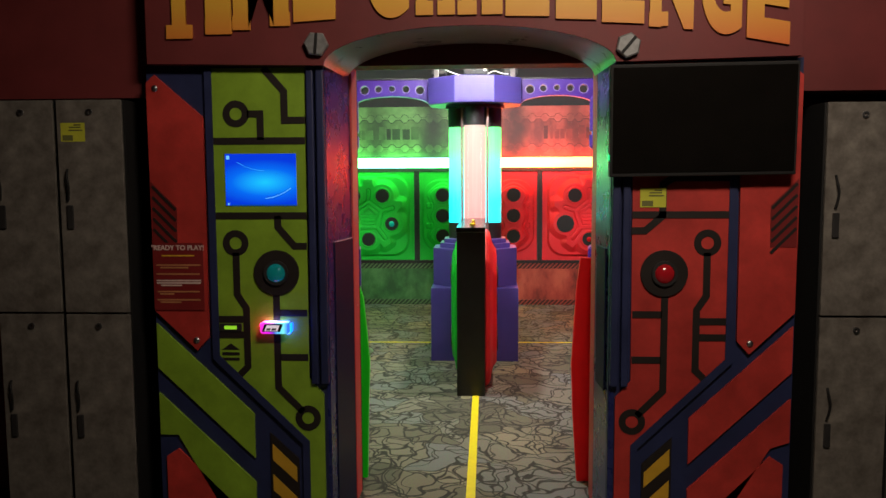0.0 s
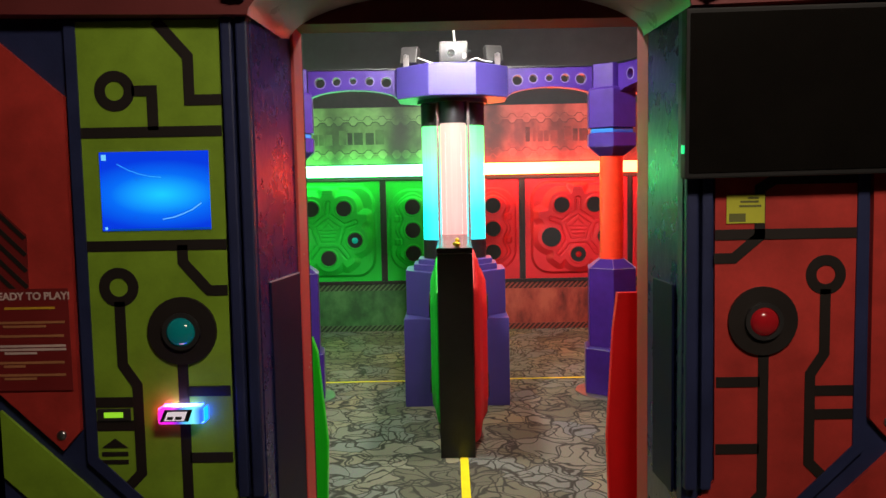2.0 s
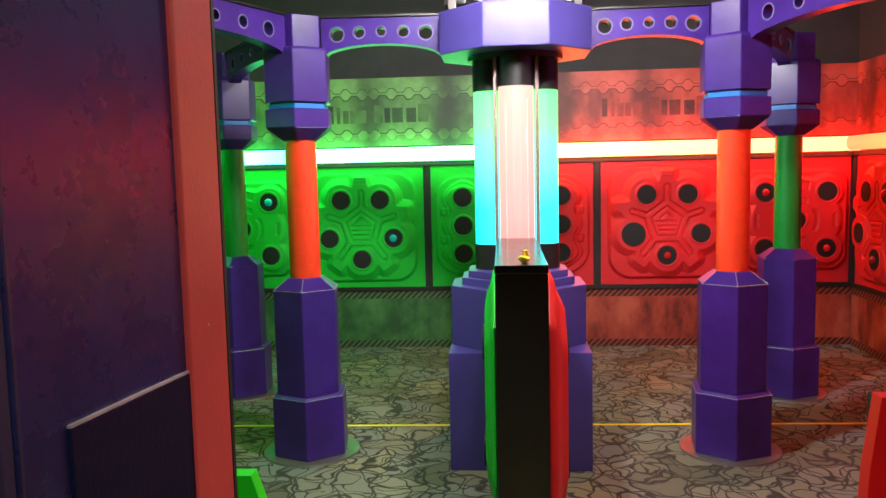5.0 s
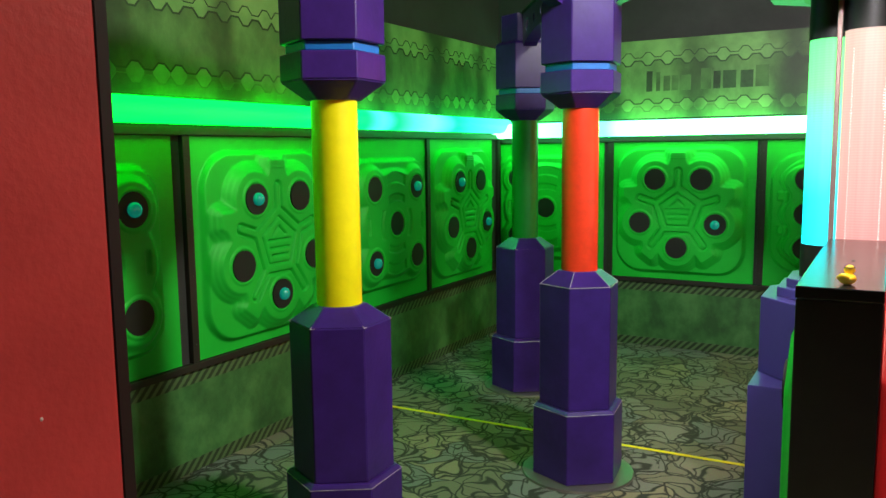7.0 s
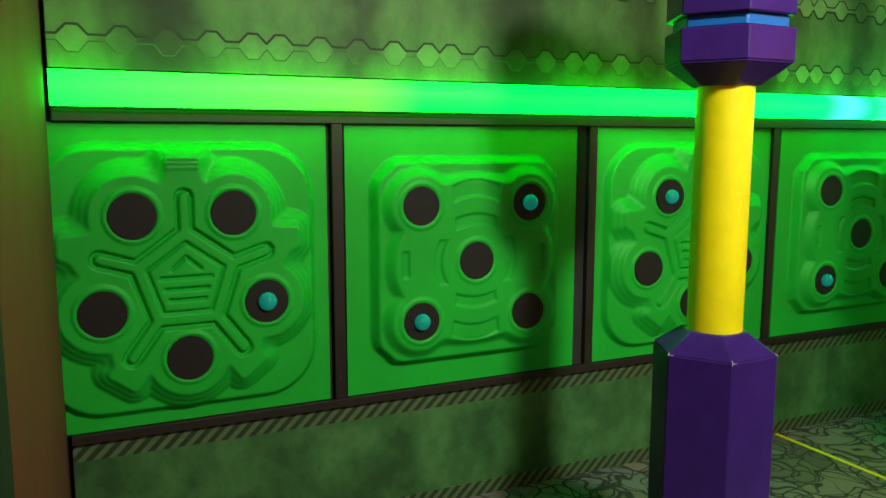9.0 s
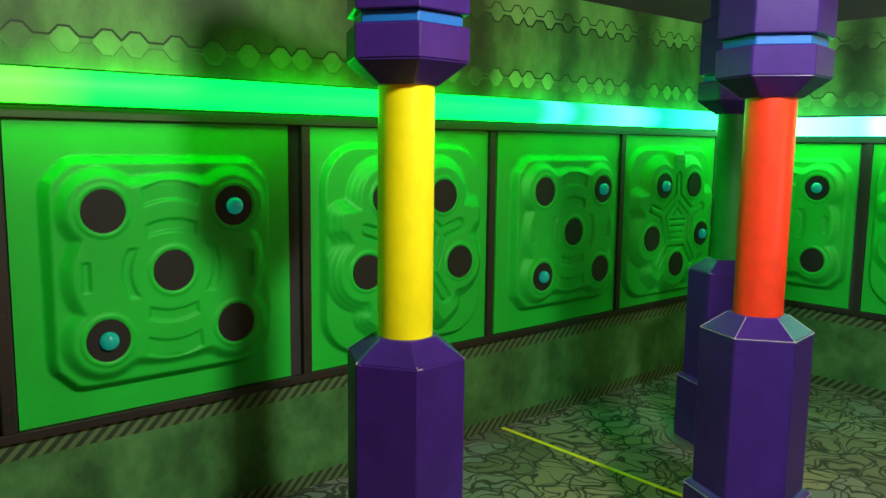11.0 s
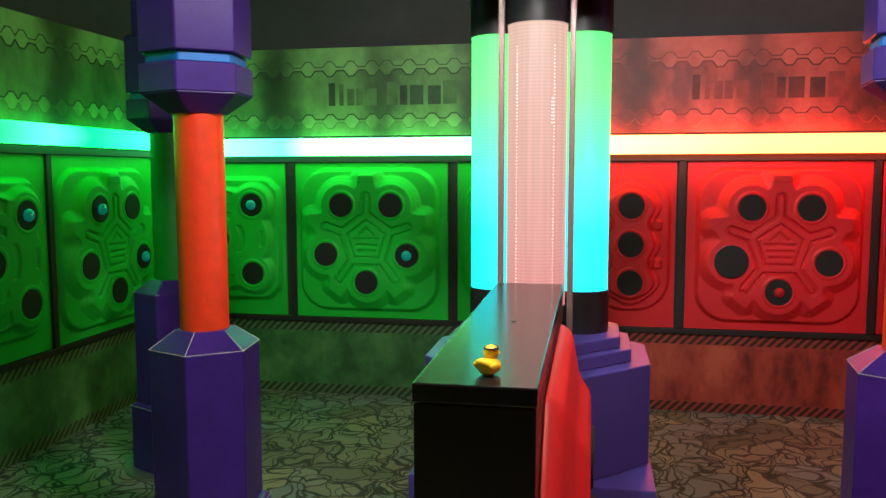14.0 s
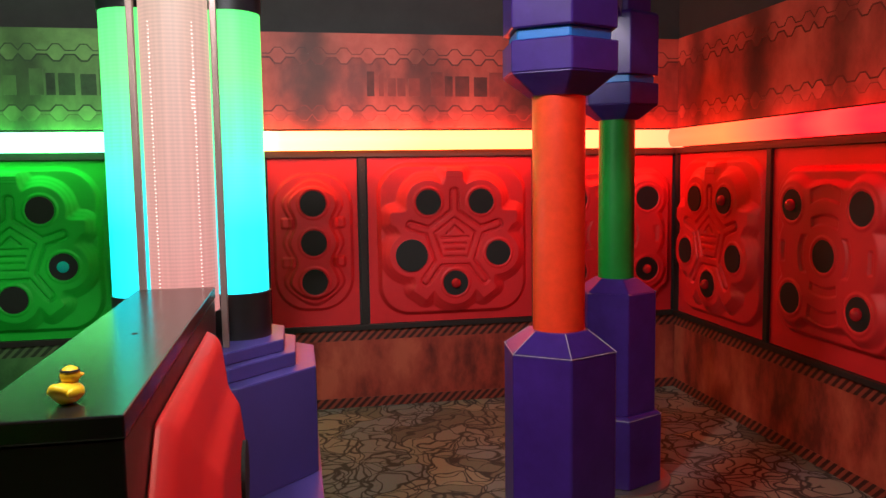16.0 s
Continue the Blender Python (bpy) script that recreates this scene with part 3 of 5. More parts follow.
def relief_trio(x, z):
    d = seg(x, z, (0, -0.24), (0, 0.24))
    body = d - 0.115 - 0.02 * np.cos(z * 2 * math.pi / 0.24)
    outer = rbox(x, z, 0.235, 0.42, 0.2)
    h = 0.02 * step(outer, 0.02) + 0.02 * step(np.maximum(body - 0.045, outer + 0.01), 0.018) + 0.025 * step(np.maximum(body - 0.01, outer + 0.02), 0.02)
    for s in (-1, 1):
        for zz in (0.12, -0.12):
            h = h + 0.018 * step(rbox(x - s * 0.155, z - zz, 0.035, 0.03, 0.01), 0.015)
    for cx, cz in TRIO:
        h = h + 0.007 * step(np.abs(np.hypot(x - cx, z - cz) - HOLE - 0.01) - 0.008, 0.012)
    return h


def relief_mesh(name, hw, hh, fn, holes, n, up=0.0):
    """A moulded sheet: x along the wall, z up, its relief towards -y."""
    m = max(24, int(n * hw / hh))
    xs, zs = np.linspace(-hw, hw, m), np.linspace(-hh, hh + up, n)
    gx, gz = np.meshgrid(xs, zs)
    h = 0.012 + fn(gx, gz)
    verts = np.stack([gx, -h, gz], axis=-1).reshape(-1, 3)
    idx = np.arange(m * n).reshape(n, m)
    quads = np.stack([idx[:-1, :-1], idx[:-1, 1:], idx[1:, 1:], idx[1:, :-1]], axis=-1).reshape(-1, 4)
    rim = np.concatenate([idx[0, :], idx[1:, -1], idx[-1, -2::-1], idx[-2:0:-1, 0]])
    back = verts[rim].copy()
    back[:, 1] = 0
    base = len(verts)
    k = len(rim)
    sides = [(int(rim[i]), base + i, base + (i + 1) % k, int(rim[(i + 1) % k])) for i in range(k)]
    me = bpy.data.meshes.new(name)
    me.from_pydata(np.concatenate([verts, back]).tolist(), [], quads.tolist() + sides)
    me.update()
    me.shade_smooth()
    me.set_sharp_from_angle(angle=radians(60))
    return me


PANEL_W, PANEL_H = 0.535, 0.527
UP = {"green": 0.022, "red": -0.010}
UP_BACK = -0.013
SHEETS = {}
for color, material in (("green", GREEN), ("red", RED)):
    for kind, hw, fn, holes in (("penta", PANEL_W, relief_penta, PENTA), ("quinc", PANEL_W, relief_quinc, QUINC), ("trio", 0.275, relief_trio, TRIO), ("corner", 0.46, relief_quinc, QUINC), ("penta_side", PANEL_W, relief_penta, PENTA), ("quinc_side", PANEL_W, relief_quinc, QUINC)):
        me = relief_mesh("sheet", hw, PANEL_H, fn, holes, 230, UP[color] if "side" in kind else UP_BACK)
        me.materials.append(material)
        SHEETS[color, kind] = (me, holes, {"penta": 0.092, "quinc": 0.083, "trio": 0.077, "corner": 0.083}[kind.split("_")[0]])
bm = disc(0, 0, HOLE, -0.004, 0.02)
CAP = part("target_cap", bm, BLACK_MATT)
CAP_MESH = CAP.data
bpy.data.objects.remove(CAP)
BIG_CAP = part("target_cap", disc(0, 0, 0.1, -0.010, 0.02), BLACK_MATT)
BIG_CAP_MESH = BIG_CAP.data
bpy.data.objects.remove(BIG_CAP)
tmp = part("lamp_dome", dome(0, -0.012, 0, 0.034), TEAL_DOME, smooth=180)
TEAL_MESH = tmp.data
bpy.data.objects.remove(tmp)
tmp = part("lamp_dome", dome(0, -0.012, 0, 0.031), RED_DOME, smooth=180)
RED_MESH = tmp.data
bpy.data.objects.remove(tmp)


def target_panel(color, kind, m, lit=(), big=()):
    me, holes, depth = SHEETS[color, kind]
    words = {"penta": "five round targets in a star", "quinc": "five round targets like a die", "trio": "three round targets in a column", "corner": "five round targets like a die"}[kind.split("_")[0]]
    ob = thing("target_panel", m, label=f"moulded {color} plastic wall panel with {words}", category="wall panel", group=f"{color} target panels")
    sheet = new("sheet", me)
    sheet.parent = ob
    for i, (x, z) in enumerate(holes):
        y = -depth - 0.006
        cap = new("target_cap", BIG_CAP_MESH if i in big else CAP_MESH)
        cap.parent, cap.location = ob, (x, y, z)
        if i in lit:
            d = new("lamp_dome", TEAL_MESH if color == "green" else RED_MESH)
            d.parent, d.location = cap, (0, 0, 0)
    return ob


PZ = 1.06
# back wall, left of the tower green, right of it red
target_panel("green", "corner", pose(-2.345, WY, PZ), lit=(1,))
target_panel("green", "penta", pose(-1.298, WY, PZ), lit=(2,))
target_panel("green", "trio", pose(-0.422, WY, PZ))
target_panel("red", "trio", pose(0.405, WY, PZ))
target_panel("red", "penta", pose(1.28, WY, PZ), lit=(3,), big=(4,))
target_panel("red", "corner", pose(2.32, WY, PZ), lit=(0, 4))
# side walls, from the corner towards the gateway
LEFT_LIT = ((0, 2), (1, 3), (0, 3), (1, 3), (2,))
RIGHT_LIT = ((1, 3), (0, 4), (1, 3), (0, 4), (2,))
for k in range(5):
    y = (5.348, 4.318, 3.177, 2.015, 0.872)[k]
    kind = ("penta_side", "quinc_side", "penta_side", "quinc_side", "penta_side")[k]
    target_panel("green", kind, pose(-WX, y, PZ, 0, 0, 90), lit=LEFT_LIT[k])
    y = (5.46, 4.41, 3.27, 2.11, 0.97)[k]
    target_panel("red", kind, pose(WXE, y, PZ, 0, 0, -90), lit=RIGHT_LIT[k])

# ---- rails, battens, skirting boards, light tubes and printed boards on the walls ----


TILE = 0.69


def wall_dress(m, u0, u1, joints, color, tube, text_at=(), dz=0.0, smudge=0.0):
    """Everything else on one stretch of wall: u runs along it, z up, -y out into the room."""
    g = color == "green"

    def put(name, bm, material, label, category, smooth=None):
        ob = tagged(part(name, bm, material, smooth=smooth), label, category, kind="structure")
        ob.matrix_world = m
        return ob

    put("rail_top", box(u0, u1, -0.034, 0, 1.590 + dz, 1.630 + dz, 0.003), RAIL, "black painted wooden rail over the panels", "rail")
    put("rail_bottom", box(u0, u1, -0.034, 0, 0.497, 0.531, 0.003), RAIL, "black painted wooden rail under the panels", "rail")
    for u in joints:
        put("batten", box(u - 0.021, u + 0.021, -0.03, 0, 0.5315, 1.5895 + dz, 0.003), RAIL, "black painted wooden batten between panels", "batten")
    for u in joints:
        for z in (0.62, 0.95, 1.22, 1.5):
            put("screw", dome(u, -0.0305, z, 0.0042, 0.5), DEVICE, "small dark screw head in a batten", "screw", 180)
    put("wainscot", box(u0, u1, -0.012, 0, 0.062, 0.43), WAIN_GREEN if g else WAIN_RED, f"stained {color} printed board along the floor", "wall board")
    for z0, z1 in ((0.0, 0.0615), (0.4305, 0.4965)):
        put("trim", box(u0, u1, -0.014, 0, z0, z1), HAZ_GREEN if g else HAZ_RED, f"{color} and black slanted warning stripe print", "stripe board")
    put("printed_board", box(u0, u1, -0.012, 0, 1.765 + dz, 2.335 + dz * 0.5), BAN_GREEN if g else BAN_RED, f"{color} printed board like worn metal plate", "wall board")
    hexes = []
    k = math.floor((u0 - smudge) / TILE)
    while smudge + k * TILE < u1:
        hexes += [smudge + k * TILE + c for c in (0.052, 0.203, 0.353, 0.499, 0.643)]
        k += 1
    hexes = [c for c in hexes if u0 + 0.06 < c < u1 - 0.06]

    def wave(z, up):
        """A line that steps up and down round a row of hexagons."""
        pts = [(u0, z - up)]
        for c in hexes:
            pts += [(c - 0.048, z - up), (c - 0.018, z + up), (c + 0.018, z + up), (c + 0.048, z - up)]
        return pts + [(u1, z - up)]

    top, low = dz * 0.5, dz
    rows = ((2.227 + top, 0.018), (2.168 + top, -0.018), (1.890 + low, 0.016), (1.834 + low, -0.018))
    lo = wave(*rows[1])
    put("upper_band", plate(lo + [(u1, 2.3345 + top), (u0, 2.3345 + top)], -0.0126, -0.0118), CELL_GREEN if g else CELL_RED, f"pale {color} upper band of the print", "print")
    cells = bmesh.new()
    for c in hexes:
        (zt, _), (zb, _) = rows[2:]
        pts = [(c - 0.048, zt - 0.016), (c - 0.018, zt + 0.016), (c + 0.018, zt + 0.016), (c + 0.048, zt - 0.016), (c + 0.048, zb + 0.018), (c + 0.018, zb - 0.018), (c - 0.018, zb - 0.018), (c - 0.048, zb + 0.018)]
        cells.faces.new([cells.verts.new((x, -0.0126, z)) for x, z in pts])
    put("hexagon_fill", cells, CELL_GREEN if g else CELL_RED, f"pale {color} hexagons in the print", "print")
    lines, faint = bmesh.new(), bmesh.new()
    for (z, up), width, bm in zip(rows, (0.006, 0.009, 0.008, 0.004), (lines, lines, lines, faint)):
        strip(wave(z, up), width, -0.0140, -0.0130, bm=bm)
    put("hexagon_outline", lines, LINE_GREEN if g else LINE_RED, f"dark {color} lines round the hexagons in the print", "print")
    put("faint_outline", faint, FAINT_GREEN if g else FAINT_RED, f"faint {color} line under the hexagons in the print", "print")
    for ua in text_at:
        for bars, material, tone in ((((0.027, 0.045, 0.15), (0.513, 0.05, 0.125), (0.58, 0.09, 0.125), (0.70, 0.085, 0.12)), WORD_GREEN if g else WORD_RED, "dark"), (((0.10, 0.03, 0.14), (0.155, 0.05, 0.11), (0.215, 0.05, 0.11), (0.285, 0.07, 0.11), (0.425, 0.075, 0.15), (0.80, 0.09, 0.15)), FAINT_GREEN if g else FAINT_RED, "faded")):
            word = bmesh.new()
            for u, w, h in bars:
                box(ua + u, ua + u + w, -0.0148, -0.0122, 1.95, 1.95 + h, bm=word)
            put("worn_lettering", word, material, f"worn {tone} bars of an unread word on the {color} board", "print")
    lamp = tagged(new("light_tube"), f"glowing plastic light tube along the {color} wall", "light")
    lamp.matrix_world = m
    t = part("tube", rings([(u0, 0.058), (u1, 0.058)], 20), tube, lamp, smooth=40, at=pose(0, -0.075, 1.6925 + dz * 1.15, 0, 90, 0))
    part("channel", box(u0, u1, -0.014, 0, 1.634 + dz, 1.752 + dz), RAIL, lamp)
    return lamp


wall_dress(pose(0, WY, 0), -WX, -0.002, (-1.83, -0.718, -0.12), "green", TUBE_BACK, (-1.592,), dz=UP_BACK, smudge=-1.909)
wall_dress(pose(0, WY, 0), 0.002, WXE, (0.12, 0.711, 1.825), "red", TUBE_BACK, (0.729,), dz=UP_BACK, smudge=0.416)
wall_dress(pose(-WX, 0, 0, 0, 0, 90), 0.475, WY - 0.02, (1.446, 2.627, 3.735, 4.836, 6.0), "green", TUBE_LEFT, dz=UP["green"], smudge=SMUDGE_WEST)
wall_dress(pose(WXE, 0, 0, 0, 0, -90), -WY + 0.02, -0.475, (-1.54, -2.69, -3.84, -4.96, -6.0), "red", TUBE_RIGHT, dz=UP["red"], smudge=-SMUDGE_WEST)

# ---- columns ----


def hexpart(name, sections, material, parent, label="", bevel=0.004):
    bm = rings(sections, 6)
    bmesh.ops.bevel(bm, geom=list(bm.edges), offset=bevel, segments=1, affect="EDGES")
    return part(name, bm, material, parent, label)


def column(m, post, word):
    ob = thing("column", m, label=f"purple hexagonal column with a {word} round post", category="column", group="columns round the arena")
    part("floor_plate", rings([(0.0, 0.265), (0.010, 0.262)], 24), GREY_METAL, ob, "thin grey floor plate", smooth=40)
    hexpart("plinth", [(0.010, 0.218), (0.335, 0.218), (0.350, 0.20)], PURPLE, ob)
    hexpart("shaft", [(0.349, 0.188), (0.913, 0.188)], PURPLE, ob)
    hexpart("shoulder", [(0.9132, 0.188), (0.974, 0.1)], PURPLE, ob)
    edges = bmesh.new()
    for i in range(6):
        a, b = math.radians(60 * i), math.radians(60 * (i + 1))
        p, q = Vector((0.188 * math.cos(a), 0.188 * math.sin(a), 0.913)), Vector((0.1 * math.cos(a), 0.1 * math.sin(a), 0.974))
        r = Vector((0.188 * math.cos(b), 0.188 * math.sin(b), 0.913))
        runs = ((p, q), (p, r)) if word == "orange" else ((p, p.lerp(r, 0.09)), (p, p.lerp(q, 0.1)))
        for s, e in runs:
            bmesh.ops.create_cone(edges, cap_ends=True, segments=5, radius1=0.0013, radius2=0.0013, depth=(e - s).length, matrix=Matrix.Translation((s + e) / 2) @ (e - s).to_track_quat("Z", "Y").to_matrix().to_4x4())
    for i in range(6):
        a, b = math.radians(60 * i), math.radians(60 * (i + 1))
        p, r = Vector((0.2175 * math.cos(a), 0.2175 * math.sin(a), 0.3355)), Vector((0.2175 * math.cos(b), 0.2175 * math.sin(b), 0.3355))
        bmesh.ops.create_cone(edges, cap_ends=True, segments=5, radius1=0.0012, radius2=0.0012, depth=(r - p).length, matrix=Matrix.Translation((p + r) / 2) @ (r - p).to_track_quat("Z", "Y").to_matrix().to_4x4())
    part("worn_edge", edges, EDGE, ob, "pale worn edges of shoulder and plinth")
    part("post", rings([(0.96, 0.083), (1.74, 0.083)], 28), post, ob, f"smooth {word} painted post", smooth=40)
    hexpart("collar", [(1.706, 0.098), (1.77, 0.188)], PURPLE, ob)
    hexpart("lower_capital", [(1.7702, 0.188), (1.865, 0.188)], PURPLE, ob)
    hexpart("ring", [(1.8652, 0.166), (1.8998, 0.166)], BLUE_RING, ob, "blue painted ring in the groove")
    hexpart("capital", [(1.90, 0.186), (2.165, 0.186), (2.18, 0.172)], PURPLE, ob)
    hexpart("head", [(2.18, 0.15), (2.345, 0.15)], PURPLE, ob)
    return ob


COLS = {"ol": (-1.157, 3.459, -83, ORANGE, "orange"), "or": (1.121, 3.503, -97, ORANGE, "orange"), "yl": (-1.665, 2.302, -87, YELLOW, "yellow"), "yr": (1.66, 2.28, -93, YELLOW, "yellow"), "gl": (-1.940, 4.625, -85, POST_GREEN, "green"), "gr": (1.783, 4.611, -95, POST_GREEN, "green")}
for x, y, turn, post, word in COLS.values():
    column(pose(x, y, 0, 0, 0, turn), post, word)

# ---- beams ----


def beam(a, b, ra, rb):
    a, b = Vector(a), Vector(b)
    d = (b - a).normalized()
    p, q = a + d * ra, b - d * rb
    n = (q - p).length
    ang = math.degrees(math.atan2(d.y, d.x))
    arch = [(-n / 2 + n * i / 16, 2.135 + 0.065 * (1 - (2 * i / 16 - 1) ** 2) ** 0.6) for i in range(17)]
    holes = [(n * f, 2.262 - 0.02 * (2 * f) ** 2, r) for f, r in ((-0.37, 0.036), (-0.185, 0.029), (0, 0.024), (0.185, 0.029), (0.37, 0.036))]
    ob = thing("beam", pose((p.x + q.x) / 2, (p.y + q.y) / 2, 0, 0, 0, ang), label="purple arched beam with five round holes", category="beam", group="beams between columns")
    part("web", plate(arch + [(n / 2, 2.335), (-n / 2, 2.335)], -0.04, 0.04, holes), PURPLE, ob)
    rims = bmesh.new()
    for x, z, r in holes:
        ring(x, z, r - 0.001, r + 0.006, -0.0425, -0.0395, rims, 20)
        ring(x, z, r - 0.001, r + 0.006, 0.0395, 0.0425, rims, 20)
    part("hole_rim", rims, RIM, ob, "pale worn rims of the holes")
    part("top_plate", box(-n / 2, n / 2, -0.05, 0.05, 2.336, 2.348), BLACK, ob, "thin black top plate")
    return ob


TX, TY = -0.006, 3.53
xy = {k: (v[0], v[1], 0) for k, v in COLS.items()}
beam(xy["ol"], (TX, TY, 0), 0.14, 0.385)
beam((TX, TY, 0), xy["or"], 0.385, 0.14)
for s in "lr":
    beam(xy["o" + s], xy["y" + s], 0.14, 0.14)
    beam(xy["o" + s], xy["g" + s], 0.14, 0.14)

# ---- the tower ----
A8 = 1 / math.cos(math.pi / 8)
T8 = math.pi / 8
tower = thing("light_tower", pose(TX, TY, 0), label="purple tower with a cluster of glowing plastic tubes", category="light tower")
part("foot", box(-0.36, 0.36, -0.36, 0.36, 0, 0.61, 0.004), TOWER_PURPLE, tower)
for nm, z0, z1, ap in (("block", 0.6102, 0.925, 0.352), ("tier", 0.9252, 0.965, 0.295), ("tier", 0.9652, 1.0, 0.262)):
    bm = rings([(z0, ap * A8), (z1, ap * A8)], 8, T8)
    bmesh.ops.bevel(bm, geom=list(bm.edges), offset=0.003, segments=1, affect="EDGES")
    part(nm, bm, TOWER_PURPLE, tower)
bm = rings([(2.12, 0.385 * A8), (2.335, 0.385 * A8)], 8, T8)
bmesh.ops.bevel(bm, geom=list(bm.edges), offset=0.004, segments=1, affect="EDGES")
part("head", bm, TOWER_PURPLE, tower)
part("collar", rings([(2.095, 0.25), (2.1195, 0.25)], 32), BLACK, tower, "black collar under the head", smooth=40)
for i, (x, y) in enumerate(((0.0, -0.15), (-0.132, -0.005), (0.132, -0.005), (0.0, 0.14))):
    front = i == 0
    t = part("tube", rings([(1.135 - 0.03 * front, 0.09), (1.938 + 0.01 * front, 0.09)], 36, cx=x, cy=y), TOWER_FRONT if front else TOWER_SIDE, tower, "rosy white glowing tube" if front else "tube glowing green above and cyan below", smooth=40)
    part("tube_base", rings([(1.0, 0.094), (1.1348 - 0.03 * front, 0.094)], 36, cx=x, cy=y), BLACK, tower, "black tube socket", smooth=40)
    part("tube_top", rings([(1.9382 + 0.01 * front, 0.094), (2.095, 0.094)], 36, cx=x, cy=y), BLACK, tower, "black tube socket", smooth=40)
for s in (-1, 1):
    dots = bmesh.new()
    for k in range(72):
        w = 0.0035 + 0.001 * (k % 3 == 0) + (0.008 if s > 0 and 48 < k < 57 else 0)
        a = math.radians(-90 + s * 36)
        x, y = 0.0905 * math.cos(a), -0.15 + 0.0905 * math.sin(a)
        z = 1.16 + k * 0.0101
        bmesh.ops.create_cube(dots, size=1, matrix=Matrix.LocRotScale((x - s * 0.5 * (w - 0.007), y, z), Euler((0, 0, a + math.pi / 2)), (w, 0.002, 0.0026)))
    part("led_column", dots, LED, tower, "column of tiny lit dashes in the tube")
for s in (-1, 1):
    part("strut", box(s * 0.106 - 0.009, s * 0.106 + 0.009, -0.19, -0.165, 1.0, 2.095, 0.003), mat("brownish metal strut", (0.28, 0.2, 0.19), 0.4, 0.6), tower, "thin grey metal strut")

# lamps and projector on the head
for s in (-1, 1):
    fl = thing("flood_lamp", pose(TX + s * 0.30, TY - 0.18, 2.335, 0, 0, s * 18), label="small black flood lamp on a bracket, seen from behind", category="flood lamp", group="flood lamps on the tower")
    part("housing", box(-0.062, 0.062, -0.03, 0.03, 0.0, 0.125, 0.012), DEVICE, fl, at=pose(0, 0.02, 0.02, -18, 0, 0))
    part("bracket", box(-0.02, 0.02, -0.045, -0.035, 0, 0.075, 0.002), GREY_METAL, fl, "grey metal bracket")
    part("knob", rings([(0, 0.013), (0.012, 0.011)], 12), STEEL, fl, at=pose(0, -0.045, 0.07, 90, 0, 0))
pr = thing("projector", pose(TX + 0.012, TY - 0.24, 2.335), label="black box projector with a round lens", category="projector")
part("housing", box(-0.098, 0.098, -0.06, 0.08, 0.012, 0.155, 0.02), DEVICE, pr, smooth=40)
part("lens", ring(-0.015, 0.075, 0.024, 0.032, -0.07, -0.058), BLACK, pr)
part("glass", disc(-0.015, 0.075, 0.024, -0.064, -0.056), SCREEN_OFF, pr)
part("label_plate", box(0.062, 0.085, -0.0625, -0.059, 0.04, 0.068), WHITE, pr, "small white label")
for s in (-1, 1):
    part("side_knob", rings([(0, 0.012), (0.018, 0.012)], 12), BLACK, pr, at=pose(s * 0.098, 0, 0.09, 0, s * 90, 0))
cable("hanging_cable", [(0.02, TY - 0.2, 2.48), (0.0, TY - 0.2, 2.62), (0.03, TY - 0.19, 2.8), (0.02, TY - 0.18, TOP)], 0.007, WHITE)["label"] = "pale cable hanging from the ceiling"
cable("loose_cable", [(0.1, TY - 0.22, 2.36), (0.16, TY - 0.25, 2.39), (0.2, TY - 0.24, 2.36), (0.27, TY - 0.2, 2.36)], 0.004, WHITE)["label"] = "thin white cable lying on the tower head"
cable("loose_cable", [(-0.24, TY - 0.18, 2.40), (-0.18, TY - 0.22, 2.37), (-0.12, TY - 0.22, 2.35)], 0.004, WHITE)["label"] = "thin white cable lying on the tower head"
for o in scene.objects:
    if o.name.startswith(("hanging_cable", "loose_cable")):
        o["category"] = "cable"

# ---- the divider counter ----
counter = thing("divider_counter", pose(-0.0155, 0.008, 0), label="black laminate divider counter leading to the tower", category="counter")
part("body", box(-0.097, 0.097, 2.1215, 3.27, 0, 1.1465, 0.003), BLACK, counter)
part("top", box(-0.0985, 0.0985, 2.12, 3.275, 1.149, 1.18, 0.003), TOP_BLACK, counter)


def loft(layers):
    """Outlines with cut corners, stacked outwards: (half width, half height, cut, depth)."""
    bm = bmesh.new()
    loops = []
    for hw, hh, c, d in layers:
        pts = [(-hw, -hh + c), (-hw + c, -hh), (hw - c, -hh), (hw, -hh + c), (hw, hh - c), (hw - c, hh), (-hw + c, hh), (-hw, hh - c)]
        loops.append([bm.verts.new((x, -d, z)) for x, z in pts])
    for a, b in zip(loops, loops[1:]):
        for k in range(8):
            m = (k + 1) % 8
            bm.faces.new((a[k], a[m], b[m], b[k]))
    bm.faces.new(loops[0][::-1])
    bm.faces.new(loops[-1])
    bmesh.ops.bevel(bm, geom=[e for e in bm.edges if e.calc_length() > 0.03], offset=0.016, segments=4, affect="EDGES", profile=0.5)
    return bm


